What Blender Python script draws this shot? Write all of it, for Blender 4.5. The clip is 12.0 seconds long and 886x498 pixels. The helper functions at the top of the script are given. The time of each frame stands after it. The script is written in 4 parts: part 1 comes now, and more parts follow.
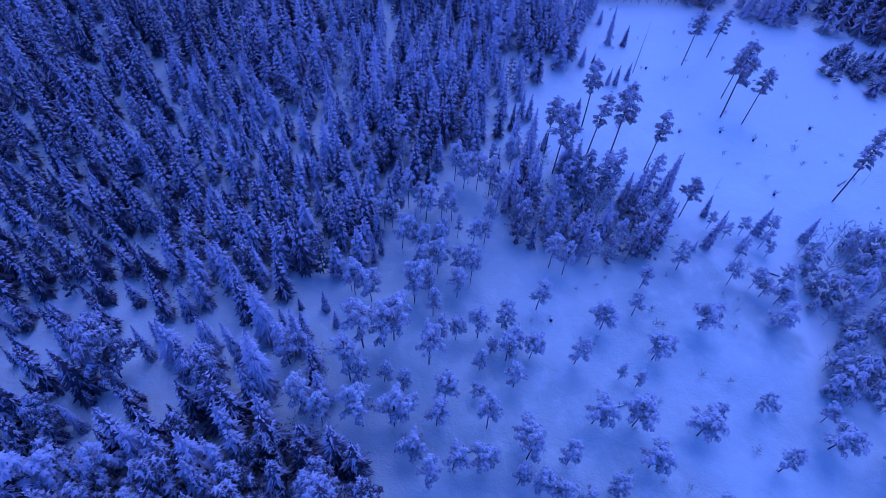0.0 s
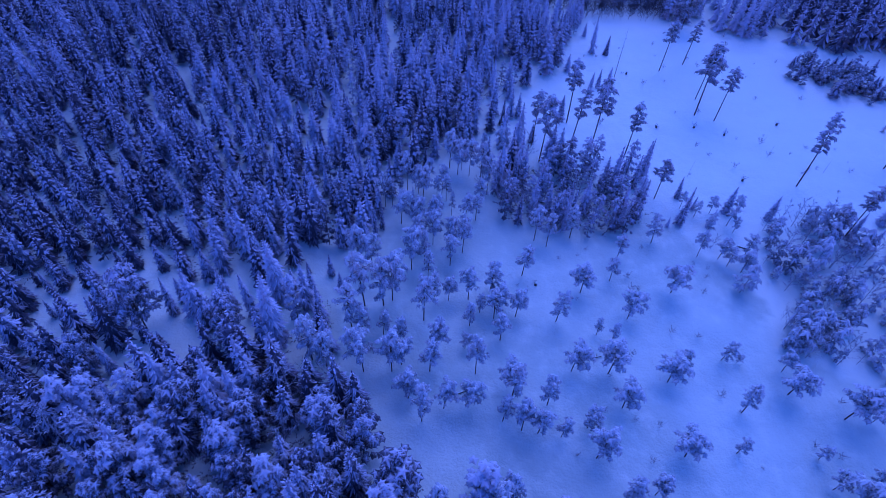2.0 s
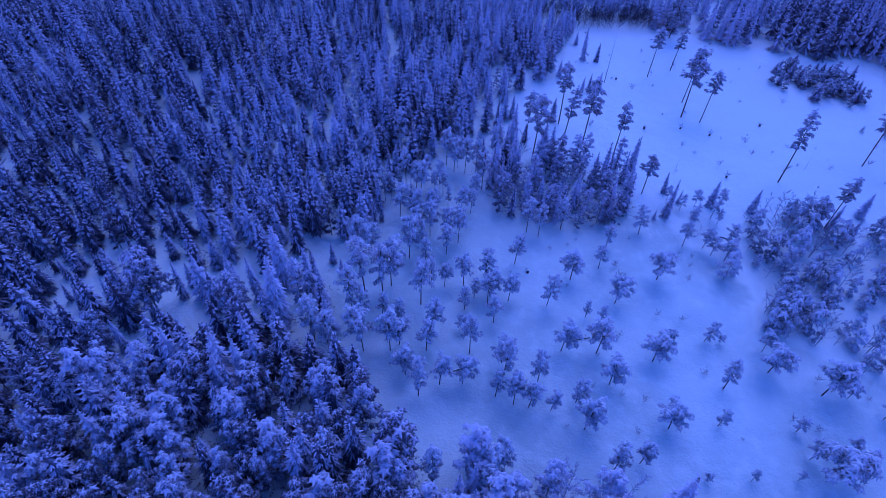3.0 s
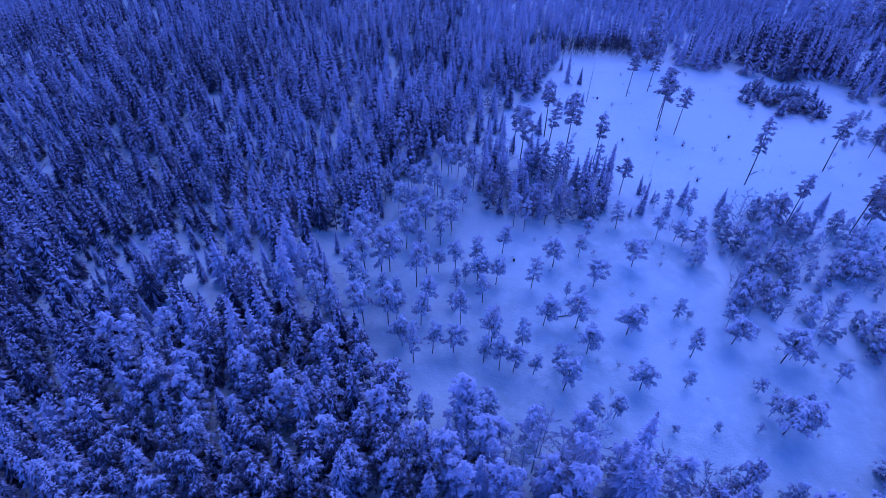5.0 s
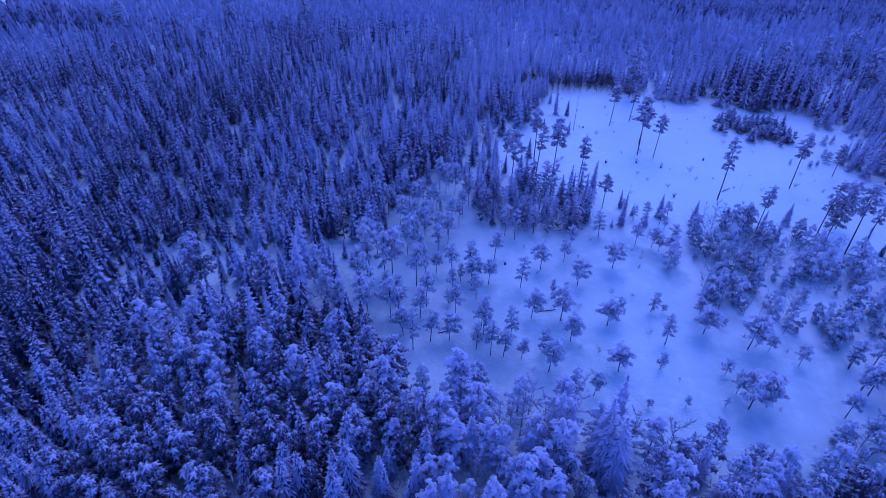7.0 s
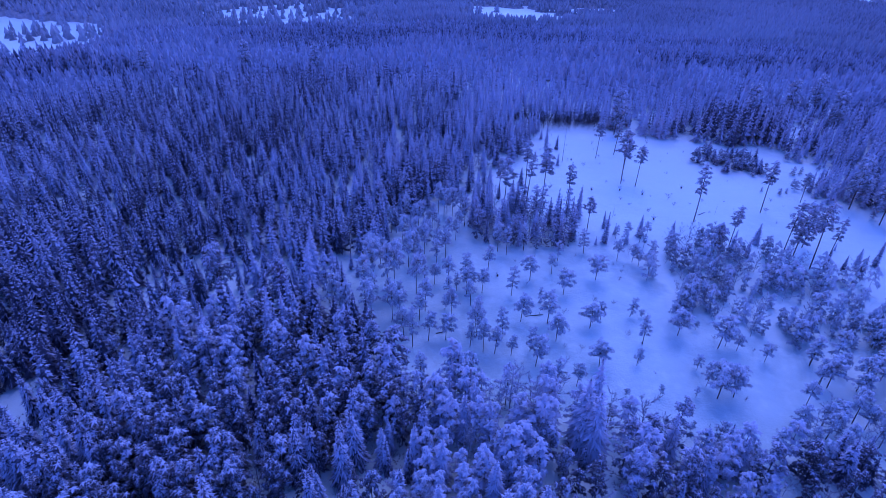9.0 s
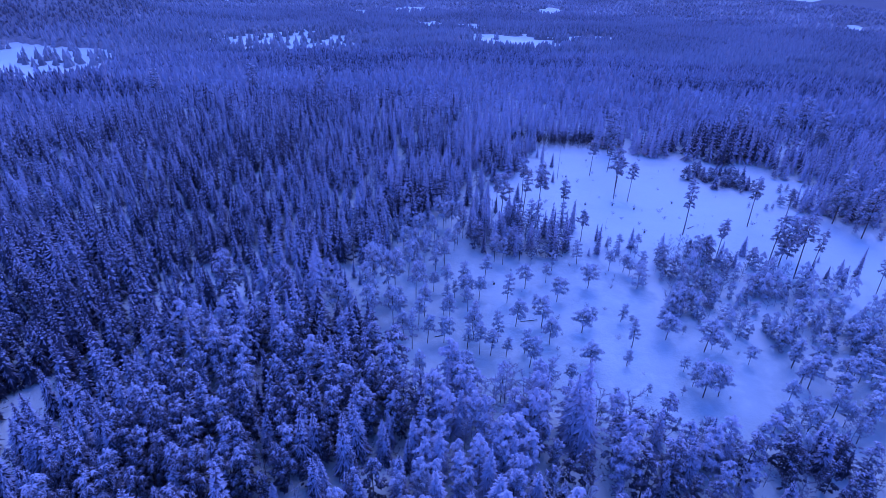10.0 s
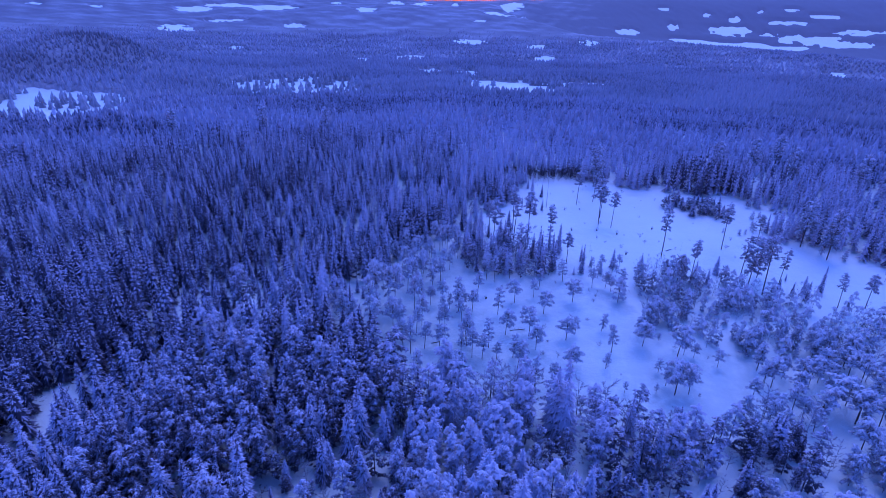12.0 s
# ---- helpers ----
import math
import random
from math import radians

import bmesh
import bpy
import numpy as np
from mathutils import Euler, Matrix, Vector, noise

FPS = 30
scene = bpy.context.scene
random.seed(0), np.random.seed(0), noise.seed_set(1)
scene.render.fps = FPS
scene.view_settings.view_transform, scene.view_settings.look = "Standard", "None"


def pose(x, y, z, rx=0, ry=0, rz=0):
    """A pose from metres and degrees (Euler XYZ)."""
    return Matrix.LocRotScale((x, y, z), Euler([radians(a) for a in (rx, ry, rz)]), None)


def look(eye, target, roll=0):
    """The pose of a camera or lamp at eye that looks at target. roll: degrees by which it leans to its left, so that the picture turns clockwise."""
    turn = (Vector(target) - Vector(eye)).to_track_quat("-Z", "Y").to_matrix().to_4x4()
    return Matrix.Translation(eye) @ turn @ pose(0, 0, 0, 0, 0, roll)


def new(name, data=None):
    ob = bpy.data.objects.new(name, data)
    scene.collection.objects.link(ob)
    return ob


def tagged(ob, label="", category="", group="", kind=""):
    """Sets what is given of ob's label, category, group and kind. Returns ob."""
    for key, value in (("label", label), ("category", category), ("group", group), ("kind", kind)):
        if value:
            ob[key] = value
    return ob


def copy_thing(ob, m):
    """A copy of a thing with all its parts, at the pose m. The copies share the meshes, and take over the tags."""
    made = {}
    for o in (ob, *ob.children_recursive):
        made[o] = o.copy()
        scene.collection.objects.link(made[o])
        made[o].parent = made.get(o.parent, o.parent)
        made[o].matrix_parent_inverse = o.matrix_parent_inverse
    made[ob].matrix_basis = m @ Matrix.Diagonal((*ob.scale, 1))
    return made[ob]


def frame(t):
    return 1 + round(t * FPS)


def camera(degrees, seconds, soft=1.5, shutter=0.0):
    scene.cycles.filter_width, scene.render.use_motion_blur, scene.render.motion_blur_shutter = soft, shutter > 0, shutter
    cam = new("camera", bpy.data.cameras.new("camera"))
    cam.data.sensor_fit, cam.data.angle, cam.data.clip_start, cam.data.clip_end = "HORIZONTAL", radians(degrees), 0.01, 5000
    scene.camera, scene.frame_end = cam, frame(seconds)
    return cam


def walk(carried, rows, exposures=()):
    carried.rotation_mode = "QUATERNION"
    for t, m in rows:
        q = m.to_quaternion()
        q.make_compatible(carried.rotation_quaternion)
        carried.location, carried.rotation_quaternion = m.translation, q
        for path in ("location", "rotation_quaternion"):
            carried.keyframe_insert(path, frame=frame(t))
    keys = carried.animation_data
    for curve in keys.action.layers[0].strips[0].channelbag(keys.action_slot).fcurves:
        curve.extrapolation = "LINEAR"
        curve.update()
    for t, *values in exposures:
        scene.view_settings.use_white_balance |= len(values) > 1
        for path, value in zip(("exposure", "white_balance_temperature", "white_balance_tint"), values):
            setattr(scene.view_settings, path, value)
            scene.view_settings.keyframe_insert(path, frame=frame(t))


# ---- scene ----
cam = camera(76.4, 12.0, 0.6)
PATH = [
    (0, (-0.912, -5.104, 80.95), (-0.884, -3.829, 79.409), 4.4),
    (0.5, (-0.246, -8.883, 80.949), (-0.225, -7.584, 79.428), 4.0),
    (1, (0.421, -12.659, 80.947), (0.433, -11.336, 79.447), 3.8),
    (1.5, (1.096, -16.44, 80.943), (1.099, -15.093, 79.465), 3.5),
    (2, (1.781, -20.232, 80.937), (1.78, -18.862, 79.481), 3.4),
    (2.5, (2.477, -24.033, 80.929), (2.47, -22.638, 79.496), 3.2),
    (3, (3.176, -27.846, 80.913), (3.164, -26.428, 79.503), 3.0),
    (5, (5.955, -43.124, 80.761), (5.92, -41.603, 79.464), 2.2),
    (5.5, (6.591, -46.955, 80.744), (6.548, -45.405, 79.481), 1.9),
    (6, (7.164, -50.79, 80.73), (7.118, -49.213, 79.501), 1.8),
    (6.5, (7.681, -54.604, 80.716), (7.63, -53.0, 79.522), 1.6),
    (7, (8.151, -58.38, 80.699), (8.093, -56.753, 79.537), 1.5),
    (9, (9.84, -73.362, 80.554), (9.769, -71.642, 79.535), 1.5),
    (9.5, (10.268, -77.115, 80.539), (10.193, -75.376, 79.555), 1.6),
    (10, (10.703, -80.887, 80.528), (10.626, -79.126, 79.584), 1.6),
    (10.5, (11.141, -84.673, 80.519), (11.064, -82.891, 79.613), 1.7),
    (11, (11.586, -88.477, 80.51), (11.507, -86.676, 79.644), 1.6),
    (11.5, (12.033, -92.292, 80.503), (11.951, -90.479, 79.664), 1.7),
    (12, (12.485, -96.119, 80.499), (12.403, -94.292, 79.691), 1.6),
]

# ---- world, light and exposure ----
SUN_AZIMUTH, SUN_HEIGHT = 15.0, -1.0

world = bpy.data.worlds.new("dusk_sky")
scene.world = world
world.use_nodes = True
wn, wl = world.node_tree.nodes, world.node_tree.links
sky = wn.new("ShaderNodeTexSky")
sky.sky_type = "NISHITA"
sky.sun_disc = False
sky.sun_elevation = radians(SUN_HEIGHT)
sky.sun_rotation = radians(SUN_AZIMUTH)
sky.air_density, sky.dust_density, sky.ozone_density = 1.0, 0.6, 3.0
wl.new(sky.outputs[0], wn["Background"].inputs[0])
wn["Background"].inputs[1].default_value = 0.15

glow = bpy.data.lights.new("dusk_glow", "SUN")
glow.energy, glow.angle, glow.color = 0.04, radians(50), (0.80, 0.86, 1.0)
lamp = new("dusk_glow", glow)
lamp.matrix_world = look((0, 0, 0), (-0.2, -0.9, -1.6))

EXPOSURES = [(0.0, 4.07, 4400, 49), (5.5, 4.17, 4460, 52), (12.0, 4.38, 4630, 53)]
walk(cam, [(t, look(eye, target, roll)) for t, eye, target, roll in PATH], EXPOSURES)

# ---- materials ----


def nodes_of(name):
    m = bpy.data.materials.new(name)
    m.use_nodes = True
    t = m.node_tree
    return m, t.nodes, t.links, t.nodes["Principled BSDF"]


def noise_node(n, l, scale, detail=3.0, vector=None, rough=0.55):
    k = n.new("ShaderNodeTexNoise")
    k.inputs["Scale"].default_value, k.inputs["Detail"].default_value, k.inputs["Roughness"].default_value = scale, detail, rough
    if vector:
        l.new(vector, k.inputs["Vector"])
    return k.outputs[0]


def ramp(n, l, value, lo, hi):
    k = n.new("ShaderNodeMapRange")
    k.interpolation_type = "SMOOTHSTEP"
    k.inputs["From Min"].default_value, k.inputs["From Max"].default_value = lo, hi
    l.new(value, k.inputs["Value"])
    return k.outputs[0]


def blend(n, l, factor, a, b):
    k = n.new("ShaderNodeMix")
    k.data_type = "RGBA"
    if hasattr(factor, "is_linked"):
        l.new(factor, k.inputs[0])
    else:
        k.inputs[0].default_value = factor
    for socket, c in ((k.inputs[6], a), (k.inputs[7], b)):
        if isinstance(c, tuple):
            socket.default_value = (*c, 1)
        else:
            l.new(c, socket)
    return k.outputs[2]


def calc(n, l, op, a, b):
    k = n.new("ShaderNodeMath")
    k.operation = op
    for socket, v in zip(k.inputs, (a, b)):
        if isinstance(v, (int, float)):
            socket.default_value = v
        else:
            l.new(v, socket)
    return k.outputs[0]


def snow_material():
    """Snow, darker and mottled on the mire."""
    m, n, l, p = nodes_of("packed_snow")
    mire_tone = n.new("ShaderNodeAttribute")
    mire_tone.attribute_name = "mire_tone"
    where = n.new("ShaderNodeNewGeometry").outputs["Position"]
    broad = noise_node(n, l, 0.035, 4.0, where)
    drift = noise_node(n, l, 0.35, 5.0, where)
    fine = noise_node(n, l, 2.6, 4.0, where)
    tuft = ramp(n, l, noise_node(n, l, 0.9, 6.0, where, 0.7), 0.63, 0.72)
    c = blend(n, l, ramp(n, l, broad, 0.3, 0.7), (0.78, 0.83, 0.79), (0.86, 0.90, 0.845))
    c = blend(n, l, ramp(n, l, drift, 0.35, 0.75), c, (0.81, 0.86, 0.82))
    c = blend(n, l, calc(n, l, "MULTIPLY", mire_tone.outputs["Fac"], ramp(n, l, drift, 0.1, 0.6)), c, (0.46, 0.54, 0.52))
    c = blend(n, l, calc(n, l, "MULTIPLY", tuft, 0.35), c, (0.40, 0.38, 0.36))
    l.new(c, p.inputs["Base Color"])
    p.inputs["Roughness"].default_value = 0.5
    p.inputs["Specular IOR Level"].default_value = 0.5
    p.inputs["Sheen Weight"].default_value = 1.0
    p.inputs["Sheen Roughness"].default_value = 0.5
    b = n.new("ShaderNodeBump")
    b.inputs["Strength"].default_value, b.inputs["Distance"].default_value = 0.6, 0.8
    l.new(calc(n, l, "ADD", calc(n, l, "MULTIPLY", drift, 0.8), calc(n, l, "MULTIPLY", fine, 0.25)), b.inputs["Height"])
    l.new(b.outputs[0], p.inputs["Normal"])
    return m


def crown_material(name, needle, twig, snow, cover, scale, mottle=1.1):
    """Needles or twigs with snow lying on them: most on the ridge of each spray, less towards its rim."""
    m, n, l, p = nodes_of(name)
    geo = n.new("ShaderNodeNewGeometry")
    lying = n.new("ShaderNodeAttribute")
    lying.attribute_name = "snow"
    # frost whitens the needles; in places it also carries painted haze
    frost = n.new("ShaderNodeAttribute")
    frost.attribute_name = "frost"
    coarse = noise_node(n, l, scale, 3.0, geo.outputs["Position"])
    fine = noise_node(n, l, scale * 4.5, 3.0, geo.outputs["Position"], 0.7)
    up = n.new("ShaderNodeSeparateXYZ")
    l.new(geo.outputs["Normal"], up.inputs[0])
    mask = calc(n, l, "ADD", lying.outputs["Fac"], calc(n, l, "MULTIPLY", calc(n, l, "SUBTRACT", coarse, 0.5), 0.8))
    mask = calc(n, l, "ADD", mask, calc(n, l, "MULTIPLY", calc(n, l, "SUBTRACT", fine, 0.5), mottle))
    mask = calc(n, l, "ADD", mask, calc(n, l, "MULTIPLY", frost.outputs["Fac"], 0.6))
    mask = ramp(n, l, mask, 0.95 - cover, 1.55 - cover)
    mask = calc(n, l, "MULTIPLY", mask, ramp(n, l, up.outputs["Z"], -0.1, 0.45))
    shade = blend(n, l, geo.outputs["Random Per Island"], needle, twig)
    shade = blend(n, l, calc(n, l, "MULTIPLY", frost.outputs["Fac"], 0.6), shade, (0.42, 0.43, 0.47))
    l.new(blend(n, l, mask, shade, snow), p.inputs["Base Color"])
    p.inputs["Roughness"].default_value = 0.75
    p.inputs["Specular IOR Level"].default_value = 0.15
    return m


def bark_material(name, low, high):
    m, n, l, p = nodes_of(name)
    where = n.new("ShaderNodeTexCoord").outputs["Object"]
    stretch = n.new("ShaderNodeMapping")
    stretch.inputs["Scale"].default_value = (7, 7, 1.4)
    l.new(where, stretch.inputs[0])
    v = noise_node(n, l, 2.0, 5.0, stretch.outputs[0], 0.7)
    l.new(blend(n, l, ramp(n, l, v, 0.35, 0.7), low, high), p.inputs["Base Color"])
    p.inputs["Roughness"].default_value = 0.9
    b = n.new("ShaderNodeBump")
    b.inputs["Strength"].default_value, b.inputs["Distance"].default_value = 0.6, 0.03
    l.new(v, b.inputs["Height"])
    l.new(b.outputs[0], p.inputs["Normal"])
    return m


SNOW = snow_material()
SPRUCE = crown_material("snowy_spruce_needles", (0.068, 0.061, 0.086), (0.102, 0.092, 0.124), (0.62, 0.585, 0.72), 0.78, 0.9, 0.55)
PINE = crown_material("frosted_pine_needles", (0.060, 0.055, 0.074), (0.096, 0.087, 0.110), (0.57, 0.545, 0.67), 0.64, 1.2, 0.6)
BARE_PINE = crown_material("dark_pine_needles", (0.060, 0.060, 0.072), (0.105, 0.100, 0.115), (0.66, 0.64, 0.76), 0.66, 1.2, 0.9)
RIMED_PINE = crown_material("rimed_pine_needles", (0.105, 0.098, 0.120), (0.155, 0.145, 0.170), (0.64, 0.63, 0.71), 0.64, 1.2, 0.8)
BIRCH = crown_material("frosted_birch_twigs", (0.25, 0.225, 0.27), (0.34, 0.315, 0.37), (0.62, 0.61, 0.68), 0.50, 1.6)
BRUSH = crown_material("bare_brush_twigs", (0.055, 0.045, 0.052), (0.10, 0.085, 0.095), (0.60, 0.60, 0.66), 0.40, 2.0)
# Distance haze is put into these colours: paler needles, duller snow.
HAZE_WOODS = crown_material("haze_tinted_woods", (0.17, 0.16, 0.195), (0.22, 0.205, 0.24), (0.46, 0.44, 0.52), 0.54, 0.25, 0.5)
BARK = bark_material("dark_pine_bark", (0.05, 0.038, 0.036), (0.15, 0.11, 0.10))
PALE_BARK = bark_material("birch_bark", (0.22, 0.20, 0.20), (0.50, 0.48, 0.48))

# ---- the lie of the land ----


def smooth(a, b, v):
    u = np.clip((v - a) / (b - a), 0, 1)
    return u * u * (3 - 2 * u)

def terrain(x, y):
    x, y = np.asarray(x, float), np.asarray(y, float)
    far = np.hypot(x - 12, y + 96)
    near = 0.07 * np.clip(y, -250, 150)
    hill = np.interp(far, (200, 280, 380, 600, 820, 1100, 1420, 2400, 2900, 3600, 4700), (10, 10.5, 6, -18, -38, -51, -60, -66, -55, 12, 82))
    bearing = (x - 12) / np.maximum(y + 96, 1)
    brow = np.interp(bearing, (0.0, 0.05, 0.10, 0.131, 0.183, 0.266, 0.331, 0.42, 0.514, 0.66, 1.2), (4600, 3600, 3150, 3000, 2790, 2620, 2550, 2500, 2280, 1980, 1700))
    hill = hill - 85 * smooth(brow, brow + 480, far) * (1 - smooth(3300, 4500, far)) * smooth(0, 300, y + 96)
    hill = hill + 75 * smooth(-0.2, 0.8, bearing) * smooth(3200, 4600, far) * smooth(0, 300, y + 96)
    hill = hill + 60 * np.exp(-((x + 650) / 130) ** 2 - ((y - 860) / 170) ** 2)
    roll = 5 * np.sin(x / 170 + 1) * np.sin(y / 210) * smooth(350, 900, far) + 14 * np.sin(x / 520 + 2) * np.sin(y / 460 + 1) * smooth(1200, 2500, far)
    return near + (hill - near) * smooth(200, 300, far) + roll


# ---- plan: places of trees (x, y, height) and outlines of the woods ----
SEED_PINES = [
    (21.4, 78.6, 16.3), (20.0, 83.5, 13.6), (28.8, 92.9, 15.8), (28.5, 83.2, 15.5), (33.2, 83.6, 17.2), (40.2, 81.1, 13.9),
    (54.8, 115.8, 13.4), (61.9, 119.8, 12.0), (60.3, 99.0, 17.8), (62.0, 105.4, 13.0), (64.5, 97.1, 13.5), (76.3, 75.3, 17.8),
    (44.7, 69.1, 10.1), (98.5, 82.9, 16.3), (113.5, 90.1, 10.0), (94.9, 59.9, 16.6), (98.4, 60.9, 15.7), (99.8, 54.8, 18.9),
    (102.7, 65.2, 13.6), (105.2, 57.5, 13.3), (76.5, 59.4, 9.2), (81.4, 61.9, 13.1), (141.6, 65.9, 4.4), (118.4, 49.4, 10.9),
    (125.9, 49.4, 10.6),
]
EDGE_PINES = [
    (120.5, 151.2, 12.8), (141.9, 164.7, 12.0), (160.7, 180.6, 11.1), (150.9, 146.7, 10.6), (-145.7, 193.4, 13.1), (-67.6, 210.4, 9.3),
    (65.3, 137.3, 7.3), (176.2, 139.1, 7.5), (-104.5, 214.6, 8.1), (126.1, 86.4, 12.5), (130.5, 78.1, 14.3),
]
BIG_PINES = [
    (-46.2, 31.7, 15.5), (-31.0, 29.4, 13.9), (-51.9, 23.7, 10.3),
]
SNAGS = [
    (42.7, 112.1, 14.0), (84.2, 80.5, 4.2), (53.3, 76.5, 4.9), (73.3, 84.8, 3.6),
]
MIRE_WEST = [
    (-11.1, 38.5, 15.3), (-7.9, 38.8, 13.2), (-6.5, 40.1, 13.0), (-3.8, 47.2, 11.1), (-0.8, 36.5, 12.4), (0.9, 40.5, 9.4),
    (-0.6, 45.2, 9.2), (3.2, 41.2, 6.4), (3.2, 48.8, 8.3), (-12.4, 33.1, 13.1), (-10.5, 32.5, 9.2), (-9.7, 26.5, 11.6),
    (-5.2, 26.6, 10.6), (-3.8, 27.9, 8.3), (-7.3, 33.2, 7.3), (-4.4, 31.9, 7.2), (1.8, 30.5, 9.8), (0.8, 27.0, 8.6),
    (-15.5, 26.5, 11.4), (-18.2, 28.0, 12.9), (-2.2, 22.5, 7.7), (-10.8, 46.9, 9.4), (3.3, 21.1, 8.3), (0.1, 18.9, 11.6),
    (3.1, 5.7, 12.0),
]
MIRE_MIDDLE = [
    (19.0, 55.7, 9.5), (21.3, 54.5, 9.1), (16.4, 47.4, 8.2), (21.9, 38.1, 9.8), (23.6, 28.7, 8.3), (13.4, 25.7, 7.7),
    (6.7, 41.7, 8.4), (7.0, 36.2, 7.0), (8.7, 39.0, 5.8), (14.9, 38.6, 7.5), (12.2, 33.8, 8.2), (11.2, 38.1, 8.1),
    (10.6, 43.8, 8.4), (12.1, 39.6, 7.1), (6.3, 31.6, 4.4), (8.1, 27.2, 9.9), (13.7, 23.1, 12.1), (12.3, 19.6, 7.4),
    (15.1, 18.3, 9.2), (17.5, 18.0, 8.1), (20.9, 17.5, 6.0), (19.2, 22.5, 9.3), (7.0, 21.3, 7.4), (10.5, 6.2, 12.1),
    (12.3, 7.2, 10.7), (8.6, 9.4, 10.5),
]
MIRE_EAST = [
    (26.0, 57.0, 9.0), (26.8, 44.5, 7.7), (32.4, 47.3, 6.5), (34.5, 52.6, 6.6), (41.9, 57.2, 7.7), (34.5, 39.6, 7.5),
    (43.1, 45.3, 7.9), (50.3, 54.7, 6.8), (28.6, 35.9, 4.8), (31.2, 35.0, 5.6), (29.6, 28.7, 9.3), (39.0, 27.8, 7.0),
    (41.6, 30.0, 5.9), (48.8, 32.3, 6.0), (25.8, 14.7, 8.5), (38.9, 15.7, 6.7), (30.9, 22.8, 7.7), (49.5, 23.2, 8.4),
    (29.3, 8.6, 9.0), (33.5, 10.1, 6.5), (46.8, 16.7, 5.1), (49.3, 8.4, 3.4), (25.0, 19.2, 7.3), (51.3, 32.0, 2.7),
    (42.8, 8.2, 1.8), (38.5, 1.4, 5.5), (48.6, 1.9, 2.9), (51.3, 2.4, 2.4),
]
BROAD = {(39.0, 27.8): 1.75, (38.9, 15.7): 1.7, (30.9, 22.8): 1.35, (26.8, 44.5): 1.4, (29.6, 28.7): 1.25, (43.1, 45.3): 1.5, (34.5, 39.6): 1.4, (65.6, 23.2): 1.4, (58.1, 26.9): 1.5, (60.8, 9.3): 1.4}
MIRE_FAR_EAST = [
    (54.0, 54.1, 6.1), (58.6, 54.3, 7.1), (62.3, 28.4, 3.2), (59.2, 16.8, 4.9), (59.7, 12.5, 5.6), (64.1, 9.9, 8.6),
    (65.6, 23.2, 9.5), (58.1, 26.9, 7.8), (76.8, 31.9, 6.4), (58.2, 30.7, 5.8), (60.8, 9.3, 10.6), (56.5, 9.0, 3.1),
    (53.0, 1.0, 3.1), (73.9, 19.6, 5.4), (69.3, 22.7, 4.5), (67.3, 23.8, 5.3), (65.3, -4.7, 8.6), (79.9, 2.1, 6.9),
    (77.6, 3.4, 7.4), (62.2, 13.1, 4.3), (65.6, 13.3, 6.0), (77.3, 0.9, 8.4), (86.0, 3.9, 6.6),
]
YOUNG_SPRUCES = [
    (-21.9, 44.7, 3.4), (-20.3, 39.5, 7.5), (-17.9, 44.7, 5.4), (-15.8, 42.1, 4.3), (38.1, 122.7, 9.5), (37.0, 130.6, 4.0),
    (41.7, 122.1, 5.5), (27.3, 94.3, 6.5), (37.7, 107.1, 5.2), (40.7, 109.4, 4.6), (36.0, 107.2, 4.3), (30.6, 113.1, 4.9),
    (33.5, 114.5, 2.9), (20.0, 85.0, 5.0), (49.4, 69.5, 5.6), (-34.2, 36.4, 10.6), (-38.9, 46.7, 4.4), (-24.7, 30.7, 17.0),
    (-59.1, 31.7, 6.3), (-50.6, 32.2, 9.1), (-42.8, 35.0, 9.5),
]
CORRIDOR_SPRUCES = [
    (-42.0, 37.8, 6.2), (-29.2, 35.4, 11.2), (-25.7, 39.4, 15.2), (-47.7, 44.0, 7.1), (-39.1, 42.5, 7.8), (-64.9, 37.8, 5.4),
    (-51.8, 18.4, 5.6), (-48.4, 23.9, 8.6), (-52.0, 24.9, 8.7), (-45.5, 29.8, 8.1), (-30.7, 45.2, 12.5), (48.3, 62.5, 9.9),
    (67.1, 65.2, 6.5), (82.1, 61.6, 6.6), (90.4, 66.0, 6.7), (108.2, 54.8, 4.8), (110.8, 52.2, 6.4), (40.5, 71.6, 8.8),
    (58.4, 66.1, 6.8), (111.2, 64.5, 2.6), (112.3, 56.2, 5.9), (106.3, 58.5, 3.9), (121.7, 50.1, 2.9), (117.6, 57.3, 9.4),
    (85.3, 59.1, 5.5),
]
EDGE_BUSHES = [
    (126, 120, 4.5), (122, 119, 4), (119, 108, 3.5), (122, 109, 3), (109, 94.5, 2.5), (111.5, 95.5, 2), (118.5, 98, 4.5), (115, 97.5, 4),
    (116, 101, 3), (104, 96, 2), (130, 81, 3.5), (136, 78, 4),
]
SHRUBS = [
    (67.6, 89.9), (49.7, 92.6), (55.4, 98.9), (58.9, 93.9), (65.6, 92.0), (59.7, 83.7), (78.8, 96.0), (81.3, 121.8),
    (86.9, 122.3), (65.2, 76.4), (95.1, 101.6), (90.3, 81.1), (73.3, 84.8), (18.6, 46.0), (49.0, 52.5), (51.2, 51.4),
    (60.5, 52.3), (23.4, 51.5), (27.0, 52.7), (28.7, 54.1), (39.6, 55.5), (45.8, 36.3), (29.7, 28.1), (33.8, 32.2),
    (82.7, 81.2), (57.4, 86.4), (46.0, 113.6), (56.0, 117.1), (55.4, 128.3),
]
